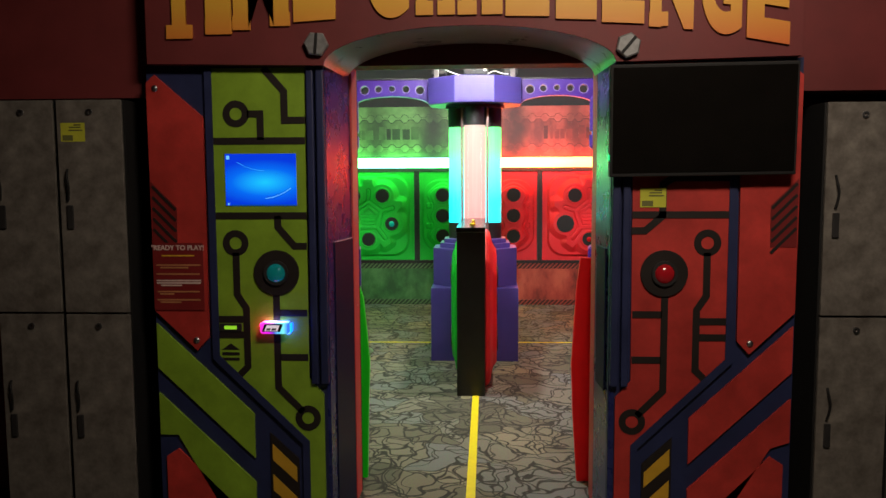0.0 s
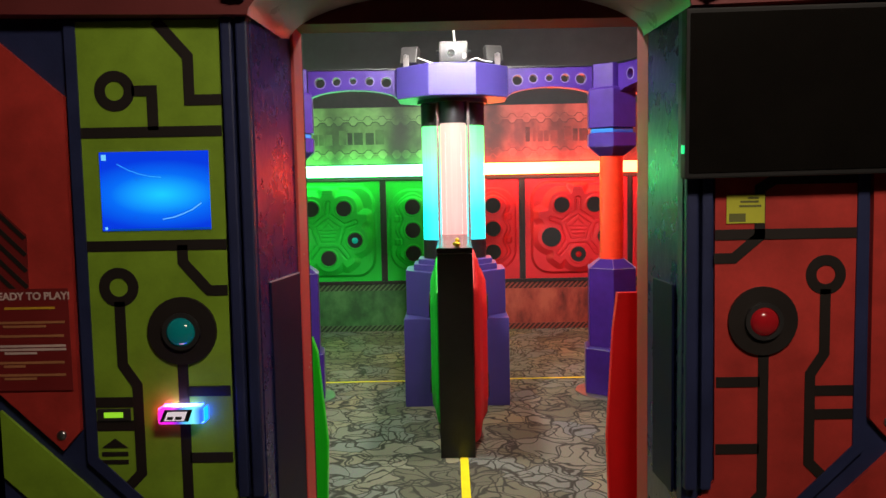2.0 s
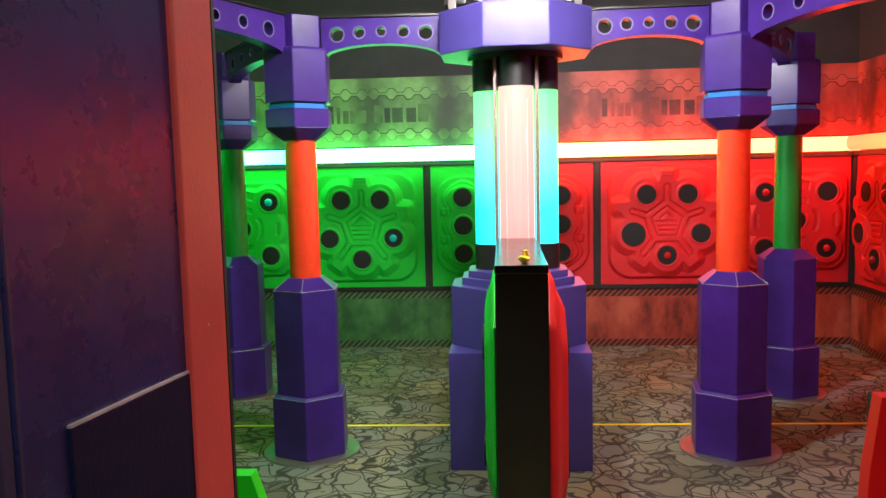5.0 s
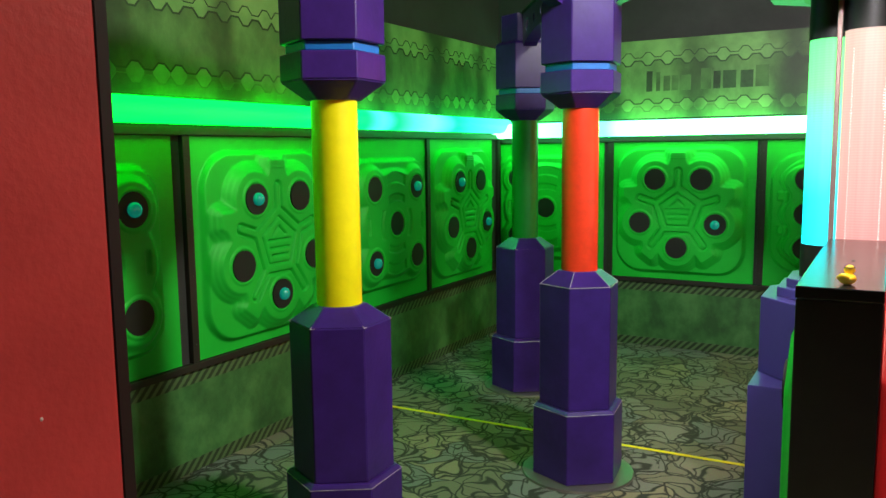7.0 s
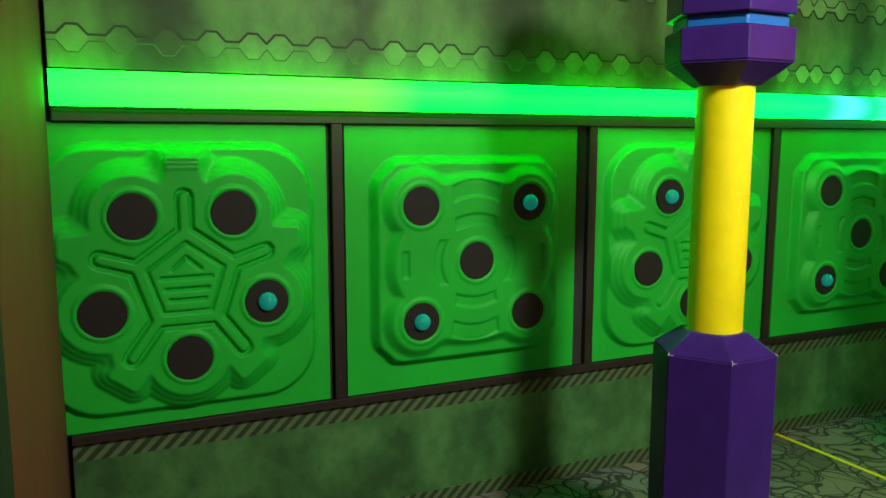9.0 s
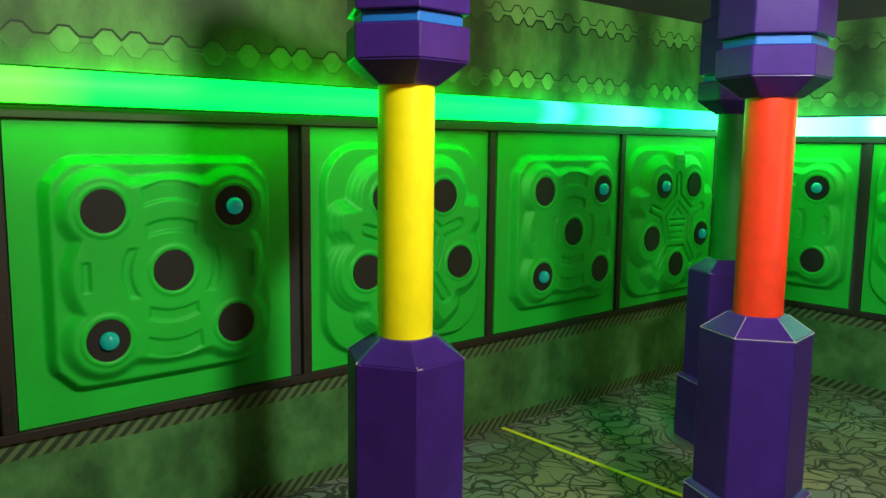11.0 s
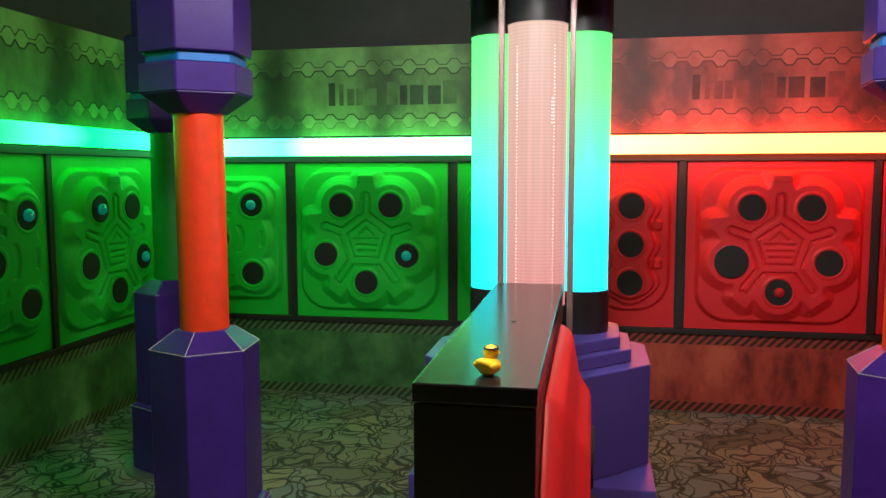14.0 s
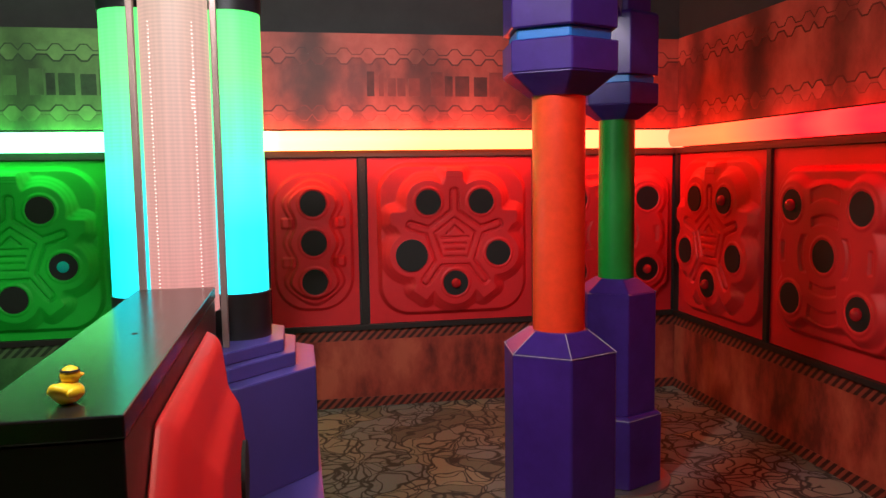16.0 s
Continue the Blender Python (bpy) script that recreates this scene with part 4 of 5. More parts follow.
for s, color, material, layers, cy in ((-1, "green", GREEN, [(0.42, 0.50, 0.16, 0.0), (0.41, 0.485, 0.16, 0.022), (0.37, 0.42, 0.15, 0.034), (0.34, 0.385, 0.14, 0.052)], 2.80), (1, "red", RED, [(0.52, 0.55, 0.16, 0.0), (0.50, 0.53, 0.16, 0.035), (0.40, 0.44, 0.15, 0.055), (0.36, 0.40, 0.14, 0.085)], 2.68)):
    pad = thing("target_panel", pose(-0.0155 + s * 0.0975, cy, 0.565, 0, 0, 90 * s), label=f"moulded {color} plastic panel on the divider counter", category="wall panel", group=f"{color} target panels")
    part("sheet", loft(layers), material, pad, smooth=35)
    for x, z in QUINC:
        cap = new("target_cap", CAP_MESH)
        cap.parent, cap.location = pad, (x * 0.9, -layers[-1][3] - 0.0045, z)

part("dent", rings([(0, 0.006), (0.0008, 0.005)], 8), BLACK_MATT, counter, "tiny dark dent in the top", at=pose(0.01, 2.66, 1.1803))
# rubber duck on the counter
duck = thing("rubber_duck", pose(-0.002, 2.2, 1.18, 0, 0, 58) @ Matrix.Diagonal((0.72, 0.72, 0.72, 1)), label="yellow rubber duck standing on the counter", category="toy duck")
bm = bmesh.new()
bmesh.ops.create_uvsphere(bm, u_segments=24, v_segments=16, radius=1, matrix=Matrix.LocRotScale((0, 0, 0.020), None, (0.034, 0.027, 0.0205)))
for v in bm.verts:
    if v.co.x < -0.012:
        v.co.z += (-(v.co.x + 0.012)) * 0.6
part("body", bm, DUCK, duck, smooth=180)
part("head", dome(0.010, 0, 0.05, 0.0185, 0.95), DUCK, duck, smooth=180)
bm = bmesh.new()
bmesh.ops.create_uvsphere(bm, u_segments=12, v_segments=8, radius=1, matrix=Matrix.LocRotScale((0.028, 0, 0.047), None, (0.011, 0.011, 0.0045)))
part("beak", bm, mat("orange beak rubber", (0.82, 0.36, 0.02), 0.4), duck, smooth=180)
part("head_band", rings([(0.0585, 0.0178), (0.0615, 0.0168)], 24, cx=0.010), BLACK_MATT, duck, "thin black band round the head", smooth=40)
for s in (-1, 1):
    bm = bmesh.new()
    bmesh.ops.create_uvsphere(bm, u_segments=12, v_segments=8, radius=1, matrix=Matrix.LocRotScale((-0.006, s * 0.024, 0.023), None, (0.017, 0.006, 0.010)))
    part("wing", bm, DUCK, duck, smooth=180)

# ---- tape on the carpet ----
tagged(part("floor_tape", box(-2.77, 2.75, -0.0125, 0.0125, 0.001, 0.003), TAPE, at=pose(0, 3.90, 0, 0, 0, 1.1)), "thin yellow tape line across the carpet", "tape", kind="structure")
tagged(part("floor_tape_entry", box(-0.005, 0.04, 0.2, 2.13, 0.001, 0.003), TAPE), "yellow tape line through the gateway", "tape", kind="structure")

# ---- the gateway ----
gate = thing("gateway", pose(-0.009, 0, 0), label="painted game gateway with printed circuit boards and an arch", category="gateway")


for s, art, word in ((-1, ART_GREEN, "lime"), (1, ART_RED, "red")):
    X = lambda x: x + 0.011 if s < 0 else 0.04 - x
    M = lambda pts: [(X(x), z) for x, z in pts]
    side = part("side_board", plate(M([(-1.325, 0), (-0.572, 0), (-0.572, 2.0), (-1.325, 2.0)]), 0.0, 0.12), NAVY, gate, "navy painted side board")
    board = plate(M([(-1.047, 1.985), (-0.655, 1.985), (-0.662, 0.68), (-0.60, 0.61), (-0.60, 0.0), (-0.665, 0.0), (-0.665, 0.385), (-1.047, 0.75)]), -0.012, -0.0005)
    part("circuit_board", board, art, side, f"{word} printed circuit board")
    y0, y1 = -0.0145, -0.0122
    tracks = [[(-0.828, 1.985), (-0.743, 1.887), (-0.743, 1.77), (-0.655, 1.77)], [(-0.90, 1.797), (-0.845, 1.797), (-0.845, 1.69)], [(-1.045, 1.686), (-0.658, 1.686)], [(-1.045, 1.375), (-0.658, 1.375)], [(-0.781, 1.375), (-0.781, 1.327), (-0.712, 1.247), (-0.66, 1.247)], [(-0.963, 1.22), (-0.963, 1.041), (-0.925, 0.982), (-0.925, 0.73), (-0.968, 0.687)], [(-0.795, 1.06), (-0.795, 0.641), (-0.69, 0.535)], [(-0.785, 0.963), (-0.664, 0.963)], [(-0.785, 0.772), (-0.664, 0.772)], [(-1.045, 0.935), (-0.94, 0.935)], [(-1.045, 0.868), (-0.94, 0.868)]]
    if s > 0:
        tracks[0] = [(-0.655, 1.31), (-0.71, 1.31), (-0.78, 1.37), (-0.78, 1.50), (-0.82, 1.525), (-1.045, 1.525)]
        tracks[4] = tracks[1] = None
    for tr in tracks:
        if tr:
            part("track", strip(M(tr), 0.029, y0, y1), ART_BLACK, side)
    for x, z in ((-0.947, 1.798), (-0.963, 1.26), (-0.67, 0.508)):
        if s > 0 and z > 1.7:
            continue
        part("track_ring", ring(X(x), z, 0.026, 0.055, y0, y1), ART_BLACK, side)
    part("button_ring", ring(X(-0.79), 1.135, 0.04, 0.096, -0.022, y1), ART_BLACK, side, "wide black ring round a push button", smooth=40)
    part("button_collar", ring(X(-0.79), 1.135, 0.040, 0.052, -0.034, -0.0221), DEVICE, side, "raised collar of the button", smooth=40)
    part("push_button", dome(X(-0.79), -0.026, 1.135, 0.040, 0.7), PUSH_TEAL if s < 0 else RED_DOME, side, "teal lit push button" if s < 0 else "red lit push button", smooth=180)
    for poly, material in (([(-1.318, 0.915), (-0.905, 0.523), (-0.905, 0.328), (-1.318, 0.722)], art), ([(-1.318, 0.612), (-0.905, 0.219), (-0.905, 0.0), (-1.0, 0.0), (-1.24, 0.427 if s < 0 else 0.40), (-1.318, 0.427)], art), ([(-1.295, 0.33), (-1.242, 0.365), (-0.92, 0.04), (-0.92, 0.0), (-1.295, 0.0)], ART_RED)):
        part("stripe_board", plate(M(poly), -0.012, -0.0005), material, side)
    part("warning_ground", plate(M([(-0.838, 0.44), (-0.715, 0.325), (-0.715, 0.0), (-0.838, 0.0)]), -0.008, -0.0005), ART_BLACK, side)
    for dz in (0, -0.135, -0.27):
        part("warning_stripe", plate(M([(-0.829, 0.391 + dz), (-0.724, 0.288 + dz), (-0.724, 0.223 + dz), (-0.829, 0.32 + dz)]), -0.0105, -0.0082), ART_YELLOW, side)
    red = part("corner_board", plate(M([(-1.32, 1.93), (-1.285, 1.96), (-1.085, 1.785), (-1.09, 0.855), (-1.14, 0.80), (-1.318, 0.972)]), -0.020, -0.0005), ART_RED, side, "bright red corner board")
    part("hatched_patch", plate(M([(-1.315, 1.52), (-1.207, 1.411), (-1.21, 1.243), (-1.315, 1.243)]), -0.0225, -0.0202), ART_RED_DARK, red)
    for k in range(5):
        part("hatch_line", strip(M([(-1.31, 1.50 - 0.045 * k), (-1.212, 1.40 - 0.045 * k)]), 0.012, -0.0245, -0.0227), ART_BLACK, red)
    for x, z in ((-1.283, 1.905), (-1.142, 0.845)):
        part("bolt", dome(X(x), -0.021, z, 0.014, 0.6), STEEL, red, "small round steel bolt", smooth=180)
    for x0, x1 in ((-0.648, -0.618), (-0.608, -0.575)):
        part("edge_trim", box(min(X(x0), X(x1)), max(X(x0), X(x1)), -0.03, -0.0005, 0.66, 1.99, 0.006), NAVY, side)
    part("diagonal_trim", strip(M([(-1.06, 1.985), (-1.06, 0.77), (-0.68, 0.40), (-0.68, 0.0)]), 0.03, -0.018, -0.0125), NAVY, side)
    # reveal: tapering cheek, red jamb
    cheek = bmesh.new()
    vs = [(0.03 + s * x, y, z) for z in (0, 1.985) for x, y in ((0.605, -0.002), (0.592 if s < 0 else 0.585, -0.002), ((0.540 if z == 0 else 0.546) if s < 0 else 0.565, 0.311), (0.605, 0.311))]
    q = [cheek.verts.new(v) for v in vs]
    for f in ((0, 1, 2, 3), (4, 5, 6, 7), (0, 1, 5, 4), (1, 2, 6, 5), (2, 3, 7, 6), (3, 0, 4, 7)):
        cheek.faces.new([q[i] for i in f])
    ck = part("cheek", cheek, NAVY_GLOSS, gate, "glossy navy reveal of the gateway")
    reach = 0.557 if s < 0 else 0.543
    part("jamb", box(0.051 + min(s * reach, s * 0.72), 0.051 + max(s * reach, s * 0.72), 0.312, 0.455, 0, 2.03, 0.004), JAMB_RED, gate, "red painted jamb")
    part("fill", box(0.03 + min(s * 0.605, s * 0.72), 0.03 + max(s * 0.605, s * 0.72), 0.121, 0.311, 0, 2.2), BLACK_MATT, gate)

part("edge_strip", box(-0.63, -0.5055, 0.4555, 0.467, 0, 2.03), BLACK_MATT, gate, "rough black strip on the jamb edge")
for x, y, z, r in ((-0.5065, 0.40, 0.93, 0.003), (-0.5065, 0.425, 0.94, 0.003), (-0.5065, 0.38, 1.31, 0.002), (-0.5065, 0.43, 0.965, 0.002)):
    part("paint_chip", dome(x, y, z, r), WHITE, gate, "tiny pale chip in the red paint", smooth=180)
# left service door in the reveal stands ajar, the right one is shut
part("service_door", box(-0.012, 0.0, 0.0, 0.26, 0.02, 1.255, 0.002), NAVY_DARK, gate, "narrow navy service door standing ajar", at=pose(-0.546, 0.07, 0, 0, 0, -8.5))
part("door_edge", box(-0.012, 0.0, 0.0, 0.26, 1.2552, 1.2585), EDGE, gate, "bare worn top edge of the service door", at=pose(-0.546, 0.07, 0, 0, 0, -8.5))
part("hatch_door", box(-0.008, 0.0, 0.05, 0.22, 0.62, 1.23, 0.002), NAVY_DARK, gate, "small navy hatch, shut", at=pose(0.612, 0.01, 0, 0, 0, 3.8))

# header with its arch
ARCH = [(0.03 + 0.585 * math.cos(a), 1.985 + 0.15 * math.sin(a)) for a in (math.pi * i / 24 for i in range(25))]
header = part("header_board", plate([(-1.283, 2.0), (-1.283, 3.0), (1.335, 3.0), (1.335, 2.0)] + [(0.616, 1.985)] + ARCH[1:-1] + [(-0.556, 1.985)], -0.06, -0.001), MAROON, gate, "maroon header board with an arched edge")
soff = bmesh.new()
lo, hi = [], []
for x, z in ARCH:
    lo.append([soff.verts.new((x, -0.055, z - 0.001)), soff.verts.new((0.03 + (x - 0.03) * 0.94, 0.311, z - 0.012))])
    hi.append([soff.verts.new((x, -0.055, z + 0.02)), soff.verts.new((0.03 + (x - 0.03) * 0.94, 0.311, z + 0.02))])
for a, b, c, d in zip(lo, lo[1:], hi, hi[1:]):
    soff.faces.new((a[0], b[0], b[1], a[1]))
    soff.faces.new((c[0], c[1], d[1], d[0]))
    soff.faces.new((a[0], c[0], d[0], b[0]))
    soff.faces.new((a[1], b[1], d[1], c[1]))
part("arch_soffit", soff, mat("grey gloss soffit paint", (0.55, 0.52, 0.5), 0.28, vary=0.15), gate, "pale gloss soffit of the arch", smooth=40)
part("lintel_board", box(-0.678, 0.762, 0.312, 0.459, 2.031, 2.199), MAROON, gate, "maroon lintel board inside the arch")
for x, z, turn in ((-0.58, 2.067, 5), (0.66, 2.045, 40)):
    bolt = part("hex_bolt", rings([(0, 0.05), (0.022, 0.05), (0.027, 0.044)], 6), mat("grey painted bolt", (0.3, 0.3, 0.3), 0.45, 0.3, vary=0.3, scale=25), header, "big grey hexagonal bolt head", at=pose(x, -0.061, z, 90, turn, 0))
    part("slot", box(-0.042, 0.042, -0.006, 0.006, 0.0272, 0.029), BLACK_MATT, bolt, at=pose(0, 0, 0, 0, 0, 90))

# raised letters of the title
LETTER = mat("amber letter paint", (0.8, 0.3, 0.03), 0.5, vary=0.1)
nt = LETTER.node_tree
geo, sp, mr = nt.nodes.new("ShaderNodeNewGeometry"), nt.nodes.new("ShaderNodeSeparateXYZ"), nt.nodes.new("ShaderNodeMapRange")
nt.links.new(geo.outputs["Position"], sp.inputs[0])
mr.inputs[1].default_value, mr.inputs[2].default_value = 2.05, 2.4
nt.links.new(sp.outputs[2], mr.inputs[0])
fade = nt.nodes.new("ShaderNodeValToRGB")
fade.color_ramp.elements[0].color, fade.color_ramp.elements[1].color = (0.72, 0.17, 0.03, 1), (0.80, 0.62, 0.05, 1)
nt.links.new(mr.outputs[0], fade.inputs["Fac"])
nt.links.new(fade.outputs["Color"], nt.nodes["Principled BSDF"].inputs["Base Color"])


SERIFS = {"T": ((0.22, 0.78),), "I": ((-0.02, 1.02),), "M": ((-0.02, 0.30), (0.66, 1.02)), "H": ((-0.02, 0.44), (0.56, 1.02)), "A": ((-0.04, 0.42), (0.54, 1.04)), "N": ((-0.02, 0.42),)}


def letter(ch, x0, x1, z0, lean, height=0.36):
    cu = bpy.data.curves.new("letter", "FONT")
    cu.body, cu.extrude, cu.offset = ch, 0.006, 0.05
    tmp = bpy.data.objects.new("letter", cu)
    me = bpy.data.meshes.new_from_object(tmp)
    bpy.data.objects.remove(tmp)
    vs = np.array([v.co[:] for v in me.vertices])
    lo, hi = vs.min(0), vs.max(0)
    for v in me.vertices:
        u = (v.co.x - lo[0]) / (hi[0] - lo[0])
        h = (v.co.y - lo[1]) / (hi[1] - lo[1])
        v.co = (x0 + u * (x1 - x0), -0.067 + v.co.z, z0 + h * height + lean * (u - 0.5))
    bm = bmesh.new()
    bm.from_mesh(me)
    for a, b in SERIFS.get(ch, ()):
        u0, u1 = (a + b) / 2 - (b - a) / 2, b
        zl = z0 + lean * (u0 - 0.5)
        g = box(x0 + a * (x1 - x0), x0 + b * (x1 - x0), -0.0725, -0.0615, zl, zl + 0.055, bm=bm)
    bm.to_mesh(me)
    bm.free()
    me.materials.clear()
    me.materials.append(LETTER)
    ob = new("letter", me)
    ob.parent = header
    return ob


for ch, x0, x1, z0, lean in (("T", -1.235, -1.045, 2.10, 0.012), ("I", -1.03, -0.925, 2.118, 0.012), ("M", -0.915, -0.69, 2.138, 0.02), ("E", -0.67, -0.50, 2.16, 0.01), ("C", -0.375, -0.205, 2.165, 0.006), ("H", -0.175, -0.025, 2.175, 0), ("A", -0.005, 0.16, 2.174, 0), ("L", 0.178, 0.35, 2.165, -0.004), ("L", 0.376, 0.535, 2.15, -0.006), ("E", 0.556, 0.72, 2.133, -0.008), ("N", 0.742, 0.91, 2.11, -0.015), ("G", 0.938, 1.095, 2.085, -0.02), ("E", 1.115, 1.28, 2.055, -0.03)):
    letter(ch, x0, x1, z0, lean)

# sign on the left corner board
sign = thing("instruction_sign", pose(0.002, 0, 0), label="clear red sign with a heading and small unread lines", category="sign")
part("plate", box(-1.317, -1.10, -0.0265, -0.0245, 0.975, 1.262, 0.0008), ART_RED_DARK, sign)
cu = bpy.data.curves.new("heading", "FONT")
cu.body, cu.size, cu.extrude, cu.offset, cu.align_x = "\"READY TO PLAY!", 0.0285, 0.0006, 0.0008, "CENTER"
tmp = bpy.data.objects.new("heading", cu)
me = bpy.data.meshes.new_from_object(tmp)
bpy.data.objects.remove(tmp)
me.materials.clear()
me.materials.append(PALE_INK)
hd = new("heading", me)
hd.parent, hd.matrix_local = sign, pose(-1.2085, -0.0275, 1.232, 90, 0, 0)
for k, (z, w, x) in enumerate(((1.208, 0.14, -1.208), (1.168, 0.19, -1.208), (1.157, 0.12, -1.225), (1.130, 0.185, -1.21), (1.102, 0.19, -1.208), (1.092, 0.19, -1.208), (1.082, 0.09, -1.24), (1.055, 0.18, -1.21), (1.045, 0.06, -1.26), (1.02, 0.185, -1.21), (1.01, 0.09, -1.245))):
    part("text_bar", box(x - w / 2, x + w / 2, -0.0279, -0.0267, z - 0.0032, z + 0.0032), ART_YELLOW if k == 0 else PALE_INK if k in (4, 5, 6) else mat("faint ink", (0.5, 0.2, 0.08), 0.6), sign)

# computer screen set in the left board
scr = thing("monitor", pose(0.002, 0, 0), label="small blue computer screen set in the board, switched on", category="monitor")
glass = mat("lit blue screen", (0.01, 0.02, 0.06), 0.2)
nt = glass.node_tree
tc = nt.nodes.new("ShaderNodeTexCoord")
mp = nt.nodes.new("ShaderNodeMapping")
mp.inputs["Location"].default_value = (0.83 * 4.2, 0, -1.515 * 10.5)
mp.inputs["Scale"].default_value = (4.2, 0, 10.5)
nt.links.new(tc.outputs["Object"], mp.inputs[0])
gr = nt.nodes.new("ShaderNodeTexGradient")
gr.gradient_type = "SPHERICAL"
nt.links.new(mp.outputs[0], gr.inputs[0])
bl = nt.nodes.new("ShaderNodeValToRGB")
bl.color_ramp.elements[0].color, bl.color_ramp.elements[1].color = (0.0, 0.035, 0.66, 1), (0.01, 0.55, 0.98, 1)
bl.color_ramp.elements.new(0.4).color = (0.0, 0.13, 0.82, 1)
nt.links.new(gr.outputs["Fac"], bl.inputs["Fac"])
nt.links.new(bl.outputs["Color"], nt.nodes["Principled BSDF"].inputs["Emission Color"])
nt.nodes["Principled BSDF"].inputs["Emission Strength"].default_value = 0.75
part("frame", plate([(-1.003, 1.412), (-0.693, 1.412), (-0.693, 1.638), (-1.003, 1.638)], -0.0128, -0.0122), ART_GREEN, scr)
part("display", box(-0.998, -0.698, -0.0155, -0.0129, 1.417, 1.633), glass, scr, "bright blue glowing display")
SOFT = mat("pale icon glow", (0.2, 0.3, 0.4), 0.4, glow=(0.15, 0.6, 1.0), power=0.6)
part("icon", box(-0.992, -0.979, -0.0165, -0.0156, 1.61, 1.626), SOFT, scr)
part("icon", box(-0.99, -0.983, -0.0165, -0.0156, 1.42, 1.428), SOFT, scr)
part("taskbar", box(-0.975, -0.70, -0.0163, -0.0156, 1.418, 1.4225), mat("dark taskbar glow", (0.0, 0.02, 0.1), 0.4, glow=(0.0, 0.08, 0.4), power=0.5), scr)
part("light_streak", strip([(-0.95, 1.60), (-0.92, 1.583), (-0.89, 1.572), (-0.86, 1.565), (-0.83, 1.562)], 0.0018, -0.0163, -0.0156), mat("streak glow", (0.0, 0.1, 0.3), 0.4, glow=(0.05, 0.42, 1.0), power=0.6), scr)
part("light_streak", strip([(-0.83, 1.447), (-0.80, 1.452), (-0.77, 1.462), (-0.745, 1.474), (-0.722, 1.49)], 0.0022, -0.0163, -0.0156), SOFT, scr)

# card reader that glows
card = thing("card_reader", pose(0.002, 0, 0), label="card reader glowing magenta, white and blue at its rim", category="card reader")
READER = ramp_glow("plastic lit from magenta to cyan within", "X", -0.856, -0.735, ((0.0, (1.0, 0.02, 0.6)), (0.35, (0.85, 0.01, 0.9)), (0.5, (0.12, 0.05, 0.7)), (0.65, (0.1, 0.6, 1.0)), (0.85, (0.2, 0.9, 0.9)), (1.0, (0.02, 0.15, 1.0))), 0.75, (0.12, 0.12, 0.12))
READER_RIM = ramp_glow("red to white to blue rim light", "X", -0.862, -0.729, ((0.0, (0.8, 0.01, 0.12)), (0.25, (0.8, 0.1, 0.5)), (0.45, (0.6, 0.45, 0.8)), (0.65, (0.15, 0.25, 1.0)), (1.0, (0.0, 0.05, 2.2))), 9.0)
part("body", box(-0.856, -0.735, -0.064, -0.0125, 0.881, 0.925, 0.011), READER, card, smooth=40)
part("card_slot", plate([(-0.846, 0.893), (-0.768, 0.893), (-0.756, 0.925), (-0.832, 0.925)], -0.070, -0.0645), BLACK, card, "black slot plate")
part("slot_print", plate([(-0.834, 0.896), (-0.779, 0.896), (-0.769, 0.921), (-0.823, 0.921)], -0.072, -0.0705), mat("white lit card print", (0.8, 0.75, 0.75), 0.5, glow=(1.0, 0.85, 0.95), power=0.35), card, "white print in the slot")
for x0, x1 in ((-0.826, -0.810), (-0.804, -0.786)):
    part("print_mark", plate([(x0, 0.899), (x1, 0.899), (x1 + 0.003, 0.908), (x0 + 0.003, 0.908)], -0.0726, -0.0722), ART_BLACK, card, "dark mark on the print")
part("rim_light", box(-0.850, -0.741, -0.036, -0.0127, 0.9255, 0.9285, 0.001), READER_RIM, card, "rim light, red to white to blue")
part("rim_light", box(-0.862, -0.8565, -0.036, -0.0127, 0.886, 0.921, 0.002), READER_RIM, card, "red rim light")
part("rim_light", box(-0.7345, -0.729, -0.040, -0.0127, 0.884, 0.922, 0.002), READER_RIM, card, "deep blue rim light")
part("rim_light", box(-0.760, -0.738, -0.036, -0.0127, 0.8775, 0.8805, 0.001), READER_RIM, card, "deep blue rim light below")

# small level display and arrow print beside it
lev = thing("level_display", pose(0.002, 0, 0), label="small green lit level display in a black frame", category="display")
part("frame", box(-1.04, -0.947, -0.02, -0.0124, 0.883, 0.917, 0.002), DEVICE, lev)
part("glow_bar", box(-1.02, -0.967, -0.0225, -0.0202, 0.893, 0.908), mat("lime glow", (0.1, 0.3, 0.02), 0.4, glow=(0.35, 0.8, 0.03), power=0.5), lev)
part("arrow_print", plate([(-1.024, 0.804), (-0.95, 0.804), (-0.986, 0.831)], -0.0145, -0.0122), ART_BLACK, gate)
for z in (0.786, 0.763):
    part("arrow_bar", box(-1.024, -0.95, -0.0145, -0.0122, z - 0.006, z + 0.006), ART_BLACK, gate)

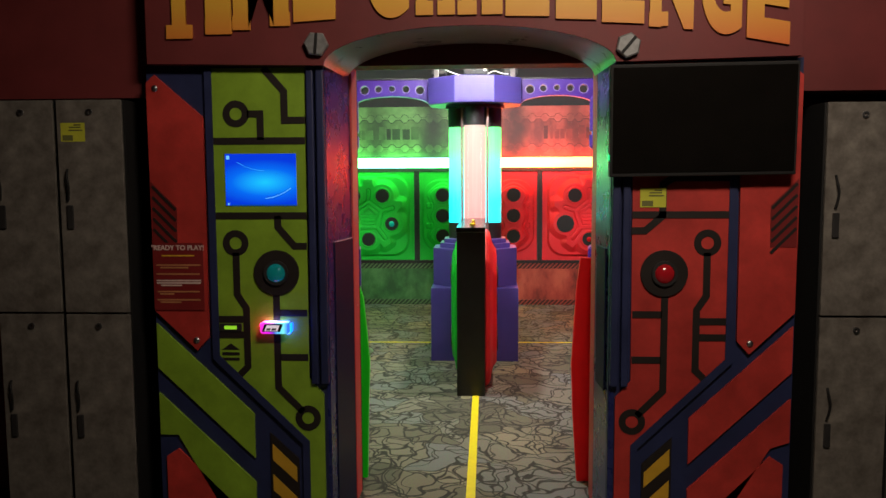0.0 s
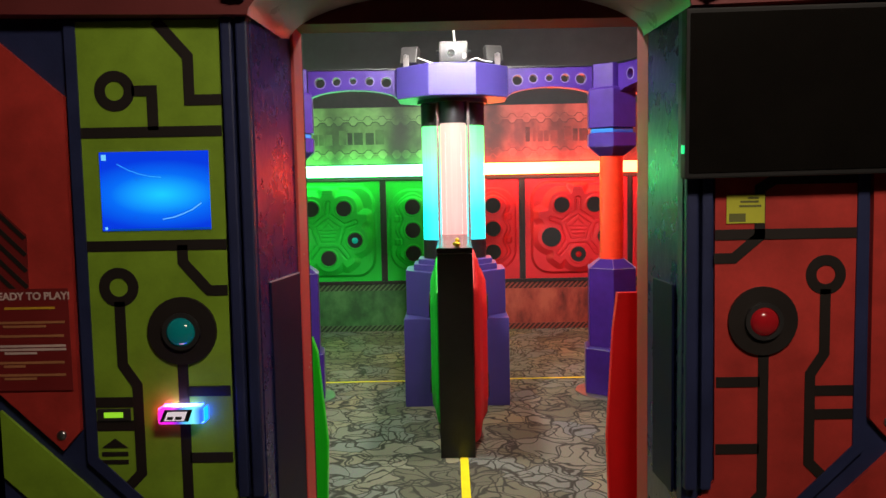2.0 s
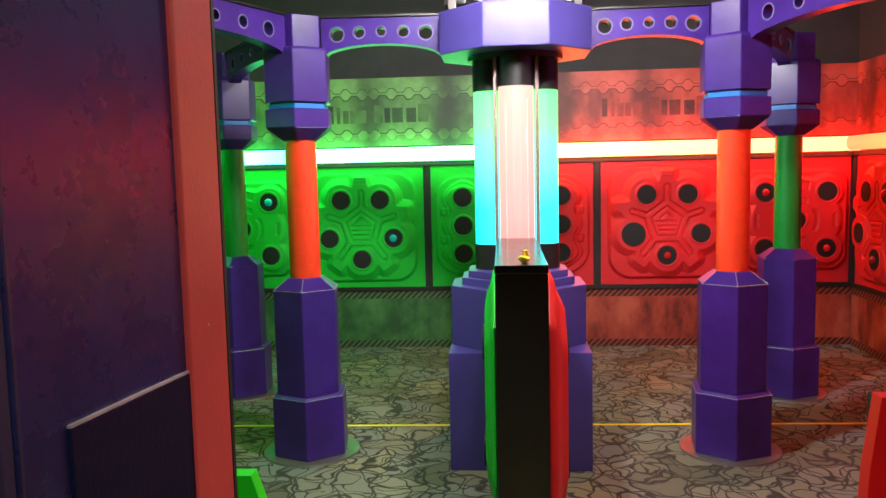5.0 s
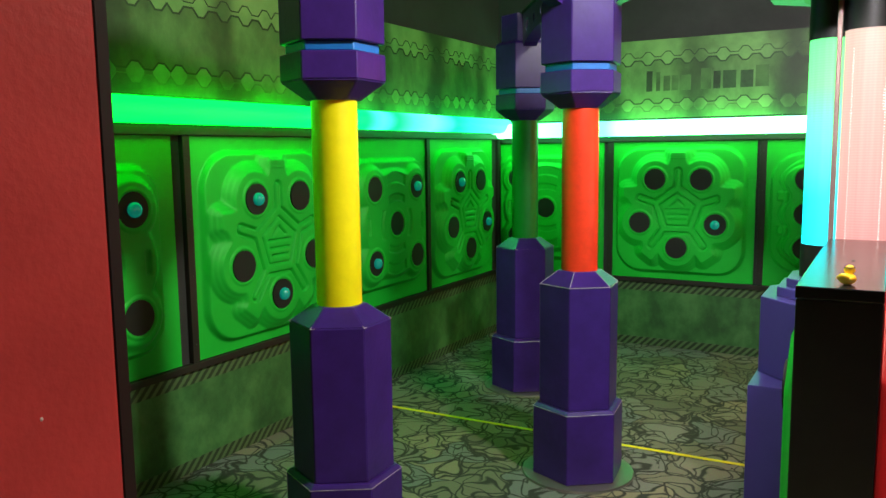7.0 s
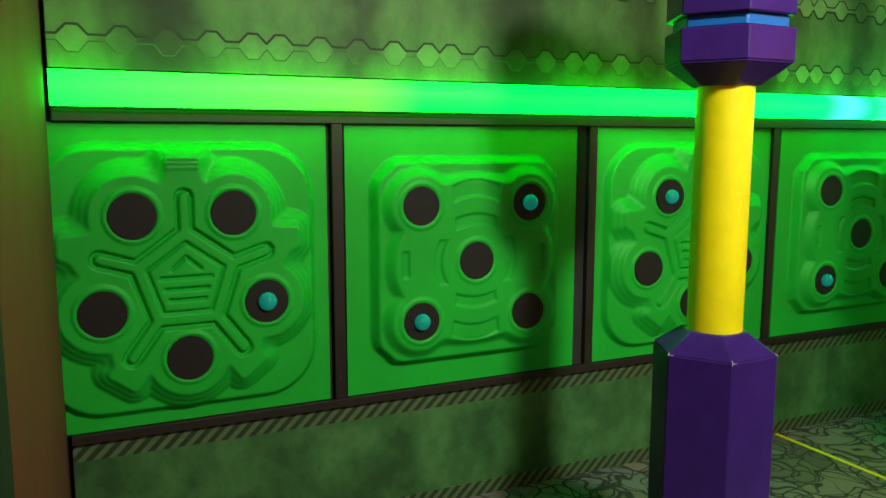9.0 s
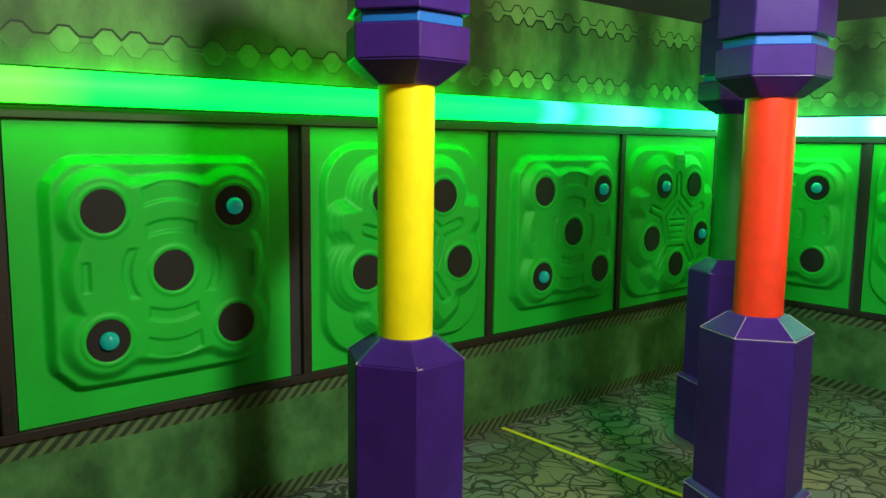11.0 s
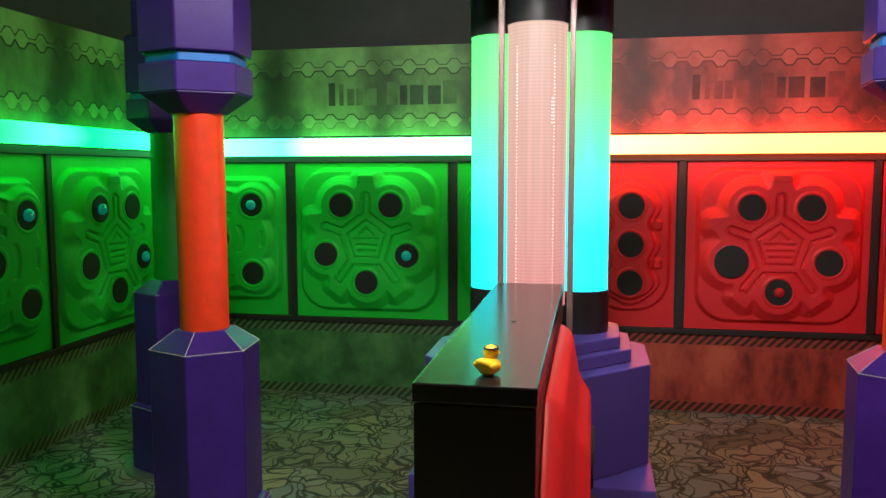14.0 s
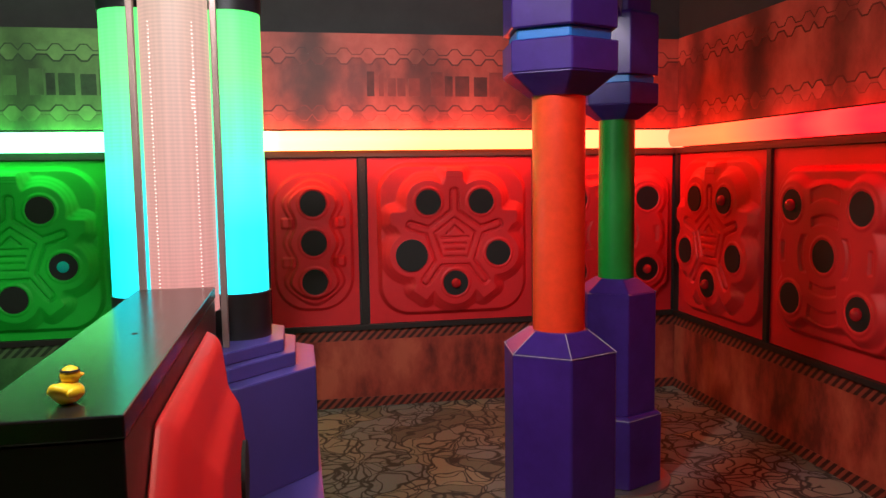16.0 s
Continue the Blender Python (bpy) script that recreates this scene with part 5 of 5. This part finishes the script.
# television on the right board
tv = thing("television", pose(0.943, -0.085, 1.752, 3, 0, 0) @ pose(0, 0, 0, 0, -0.6, 0), label="black flat television, switched off, on the red board", category="television")
part("case", box(-0.362, 0.362, -0.015, 0.03, -0.219, 0.219, 0.005), BLACK_MATT, tv)
part("screen", box(-0.352, 0.352, -0.018, -0.0155, -0.203, 0.206), SCREEN_OFF, tv)
part("wall_mount", box(-0.15, 0.15, 0.0305, 0.062, -0.12, 0.12), BLACK_MATT, tv)
part("standby_lamp", box(-0.366, -0.3625, -0.01, 0.01, -0.152, -0.130), mat("green standby glow", (0, 0.3, 0.1), 0.4, glow=(0.02, 1, 0.3), power=0.7), tv)


def sticker(m):
    st = thing("sticker", m, label="yellow printed sticker with unread grey marks", category="sticker", group="yellow stickers")
    part("sheet", box(-0.052, 0.052, -0.001, 0, -0.039, 0.039), STICKER, st)
    part("print_block", box(-0.045, 0.0, -0.0018, -0.0012, -0.035, -0.012), INK, st)
    for x, z, w in ((0.01, 0.02, 0.05), (0.012, 0.008, 0.06), (0.02, 0.03, 0.03)):
        part("print_bar", box(x - w / 2, x + w / 2, -0.0018, -0.0012, z - 0.003, z + 0.003), INK, st)


sticker(pose(0.771, -0.0148, 1.445))
sticker(pose(-1.641, -0.0165, 1.728))

# fins behind the gateway
for s, top, edge, material, word in ((-1, 0.985, ((0.515, 0.0), (0.508, 0.3), (0.497, 0.6), (0.525, 0.93), (0.542, 0.985)), FIN_GREEN, "green"), (1, 1.13, ((0.548, 0.0), (0.525, 0.35), (0.517, 0.6), (0.54, 1.0), (0.556, 1.13)), FIN_RED, "red")):
    fin = thing("fin", label=f"{word} tapered fin standing behind the gateway", category="fin")
    part("pad", plate([(s * 0.63, 0.0)] + [(s * x, z) for x, z in edge] + [(s * 0.63, top)], 0.615, 0.65), material, fin)
    part("backing", box(min(s * 0.565, s * 0.64), max(s * 0.565, s * 0.64), 0.651, 0.69, 0, top - 0.01, 0.003), BLACK_MATT, fin, "black backing post")

# ---- lockers ----


def locker(x, top):
    ob = thing("locker", pose(x, 0, 0), label="two-tier locker with mottled grey laminate doors", category="locker", group="lockers by the gateway")
    part("carcass", box(-0.146, 0.146, 0.002, 0.39, 0.0, top), BLACK_MATT, ob)
    for z0, z1 in ((0.055, 0.953), (0.963, top)):
        d = part("door", box(-0.139, 0.139, -0.016, 0.0, z0, z1, 0.002), LOCKER, ob)
        part("knob", ring(0.005, z1 - 0.05, 0.006, 0.013, -0.024, -0.0162), STEEL, d, "small steel peg with a ring")
        part("lock", box(-0.108, -0.082, -0.026, -0.0162, z1 - 0.54, z1 - 0.44, 0.003), DEVICE, d, "black lock plate")
        cb = cable("strap", [(-0.10, -0.02, z1 - 0.29), (-0.098, -0.035, z1 - 0.32), (-0.088, -0.035, z1 - 0.37), (-0.1, -0.025, z1 - 0.42)], 0.005, BLACK_MATT, d)
    return ob


for xs, top in (((-1.571, -1.868), 1.862), ((1.591, 1.888), 1.822)):
    first = locker(xs[0], top)
    copy_thing(first, pose(xs[1], 0, 0))
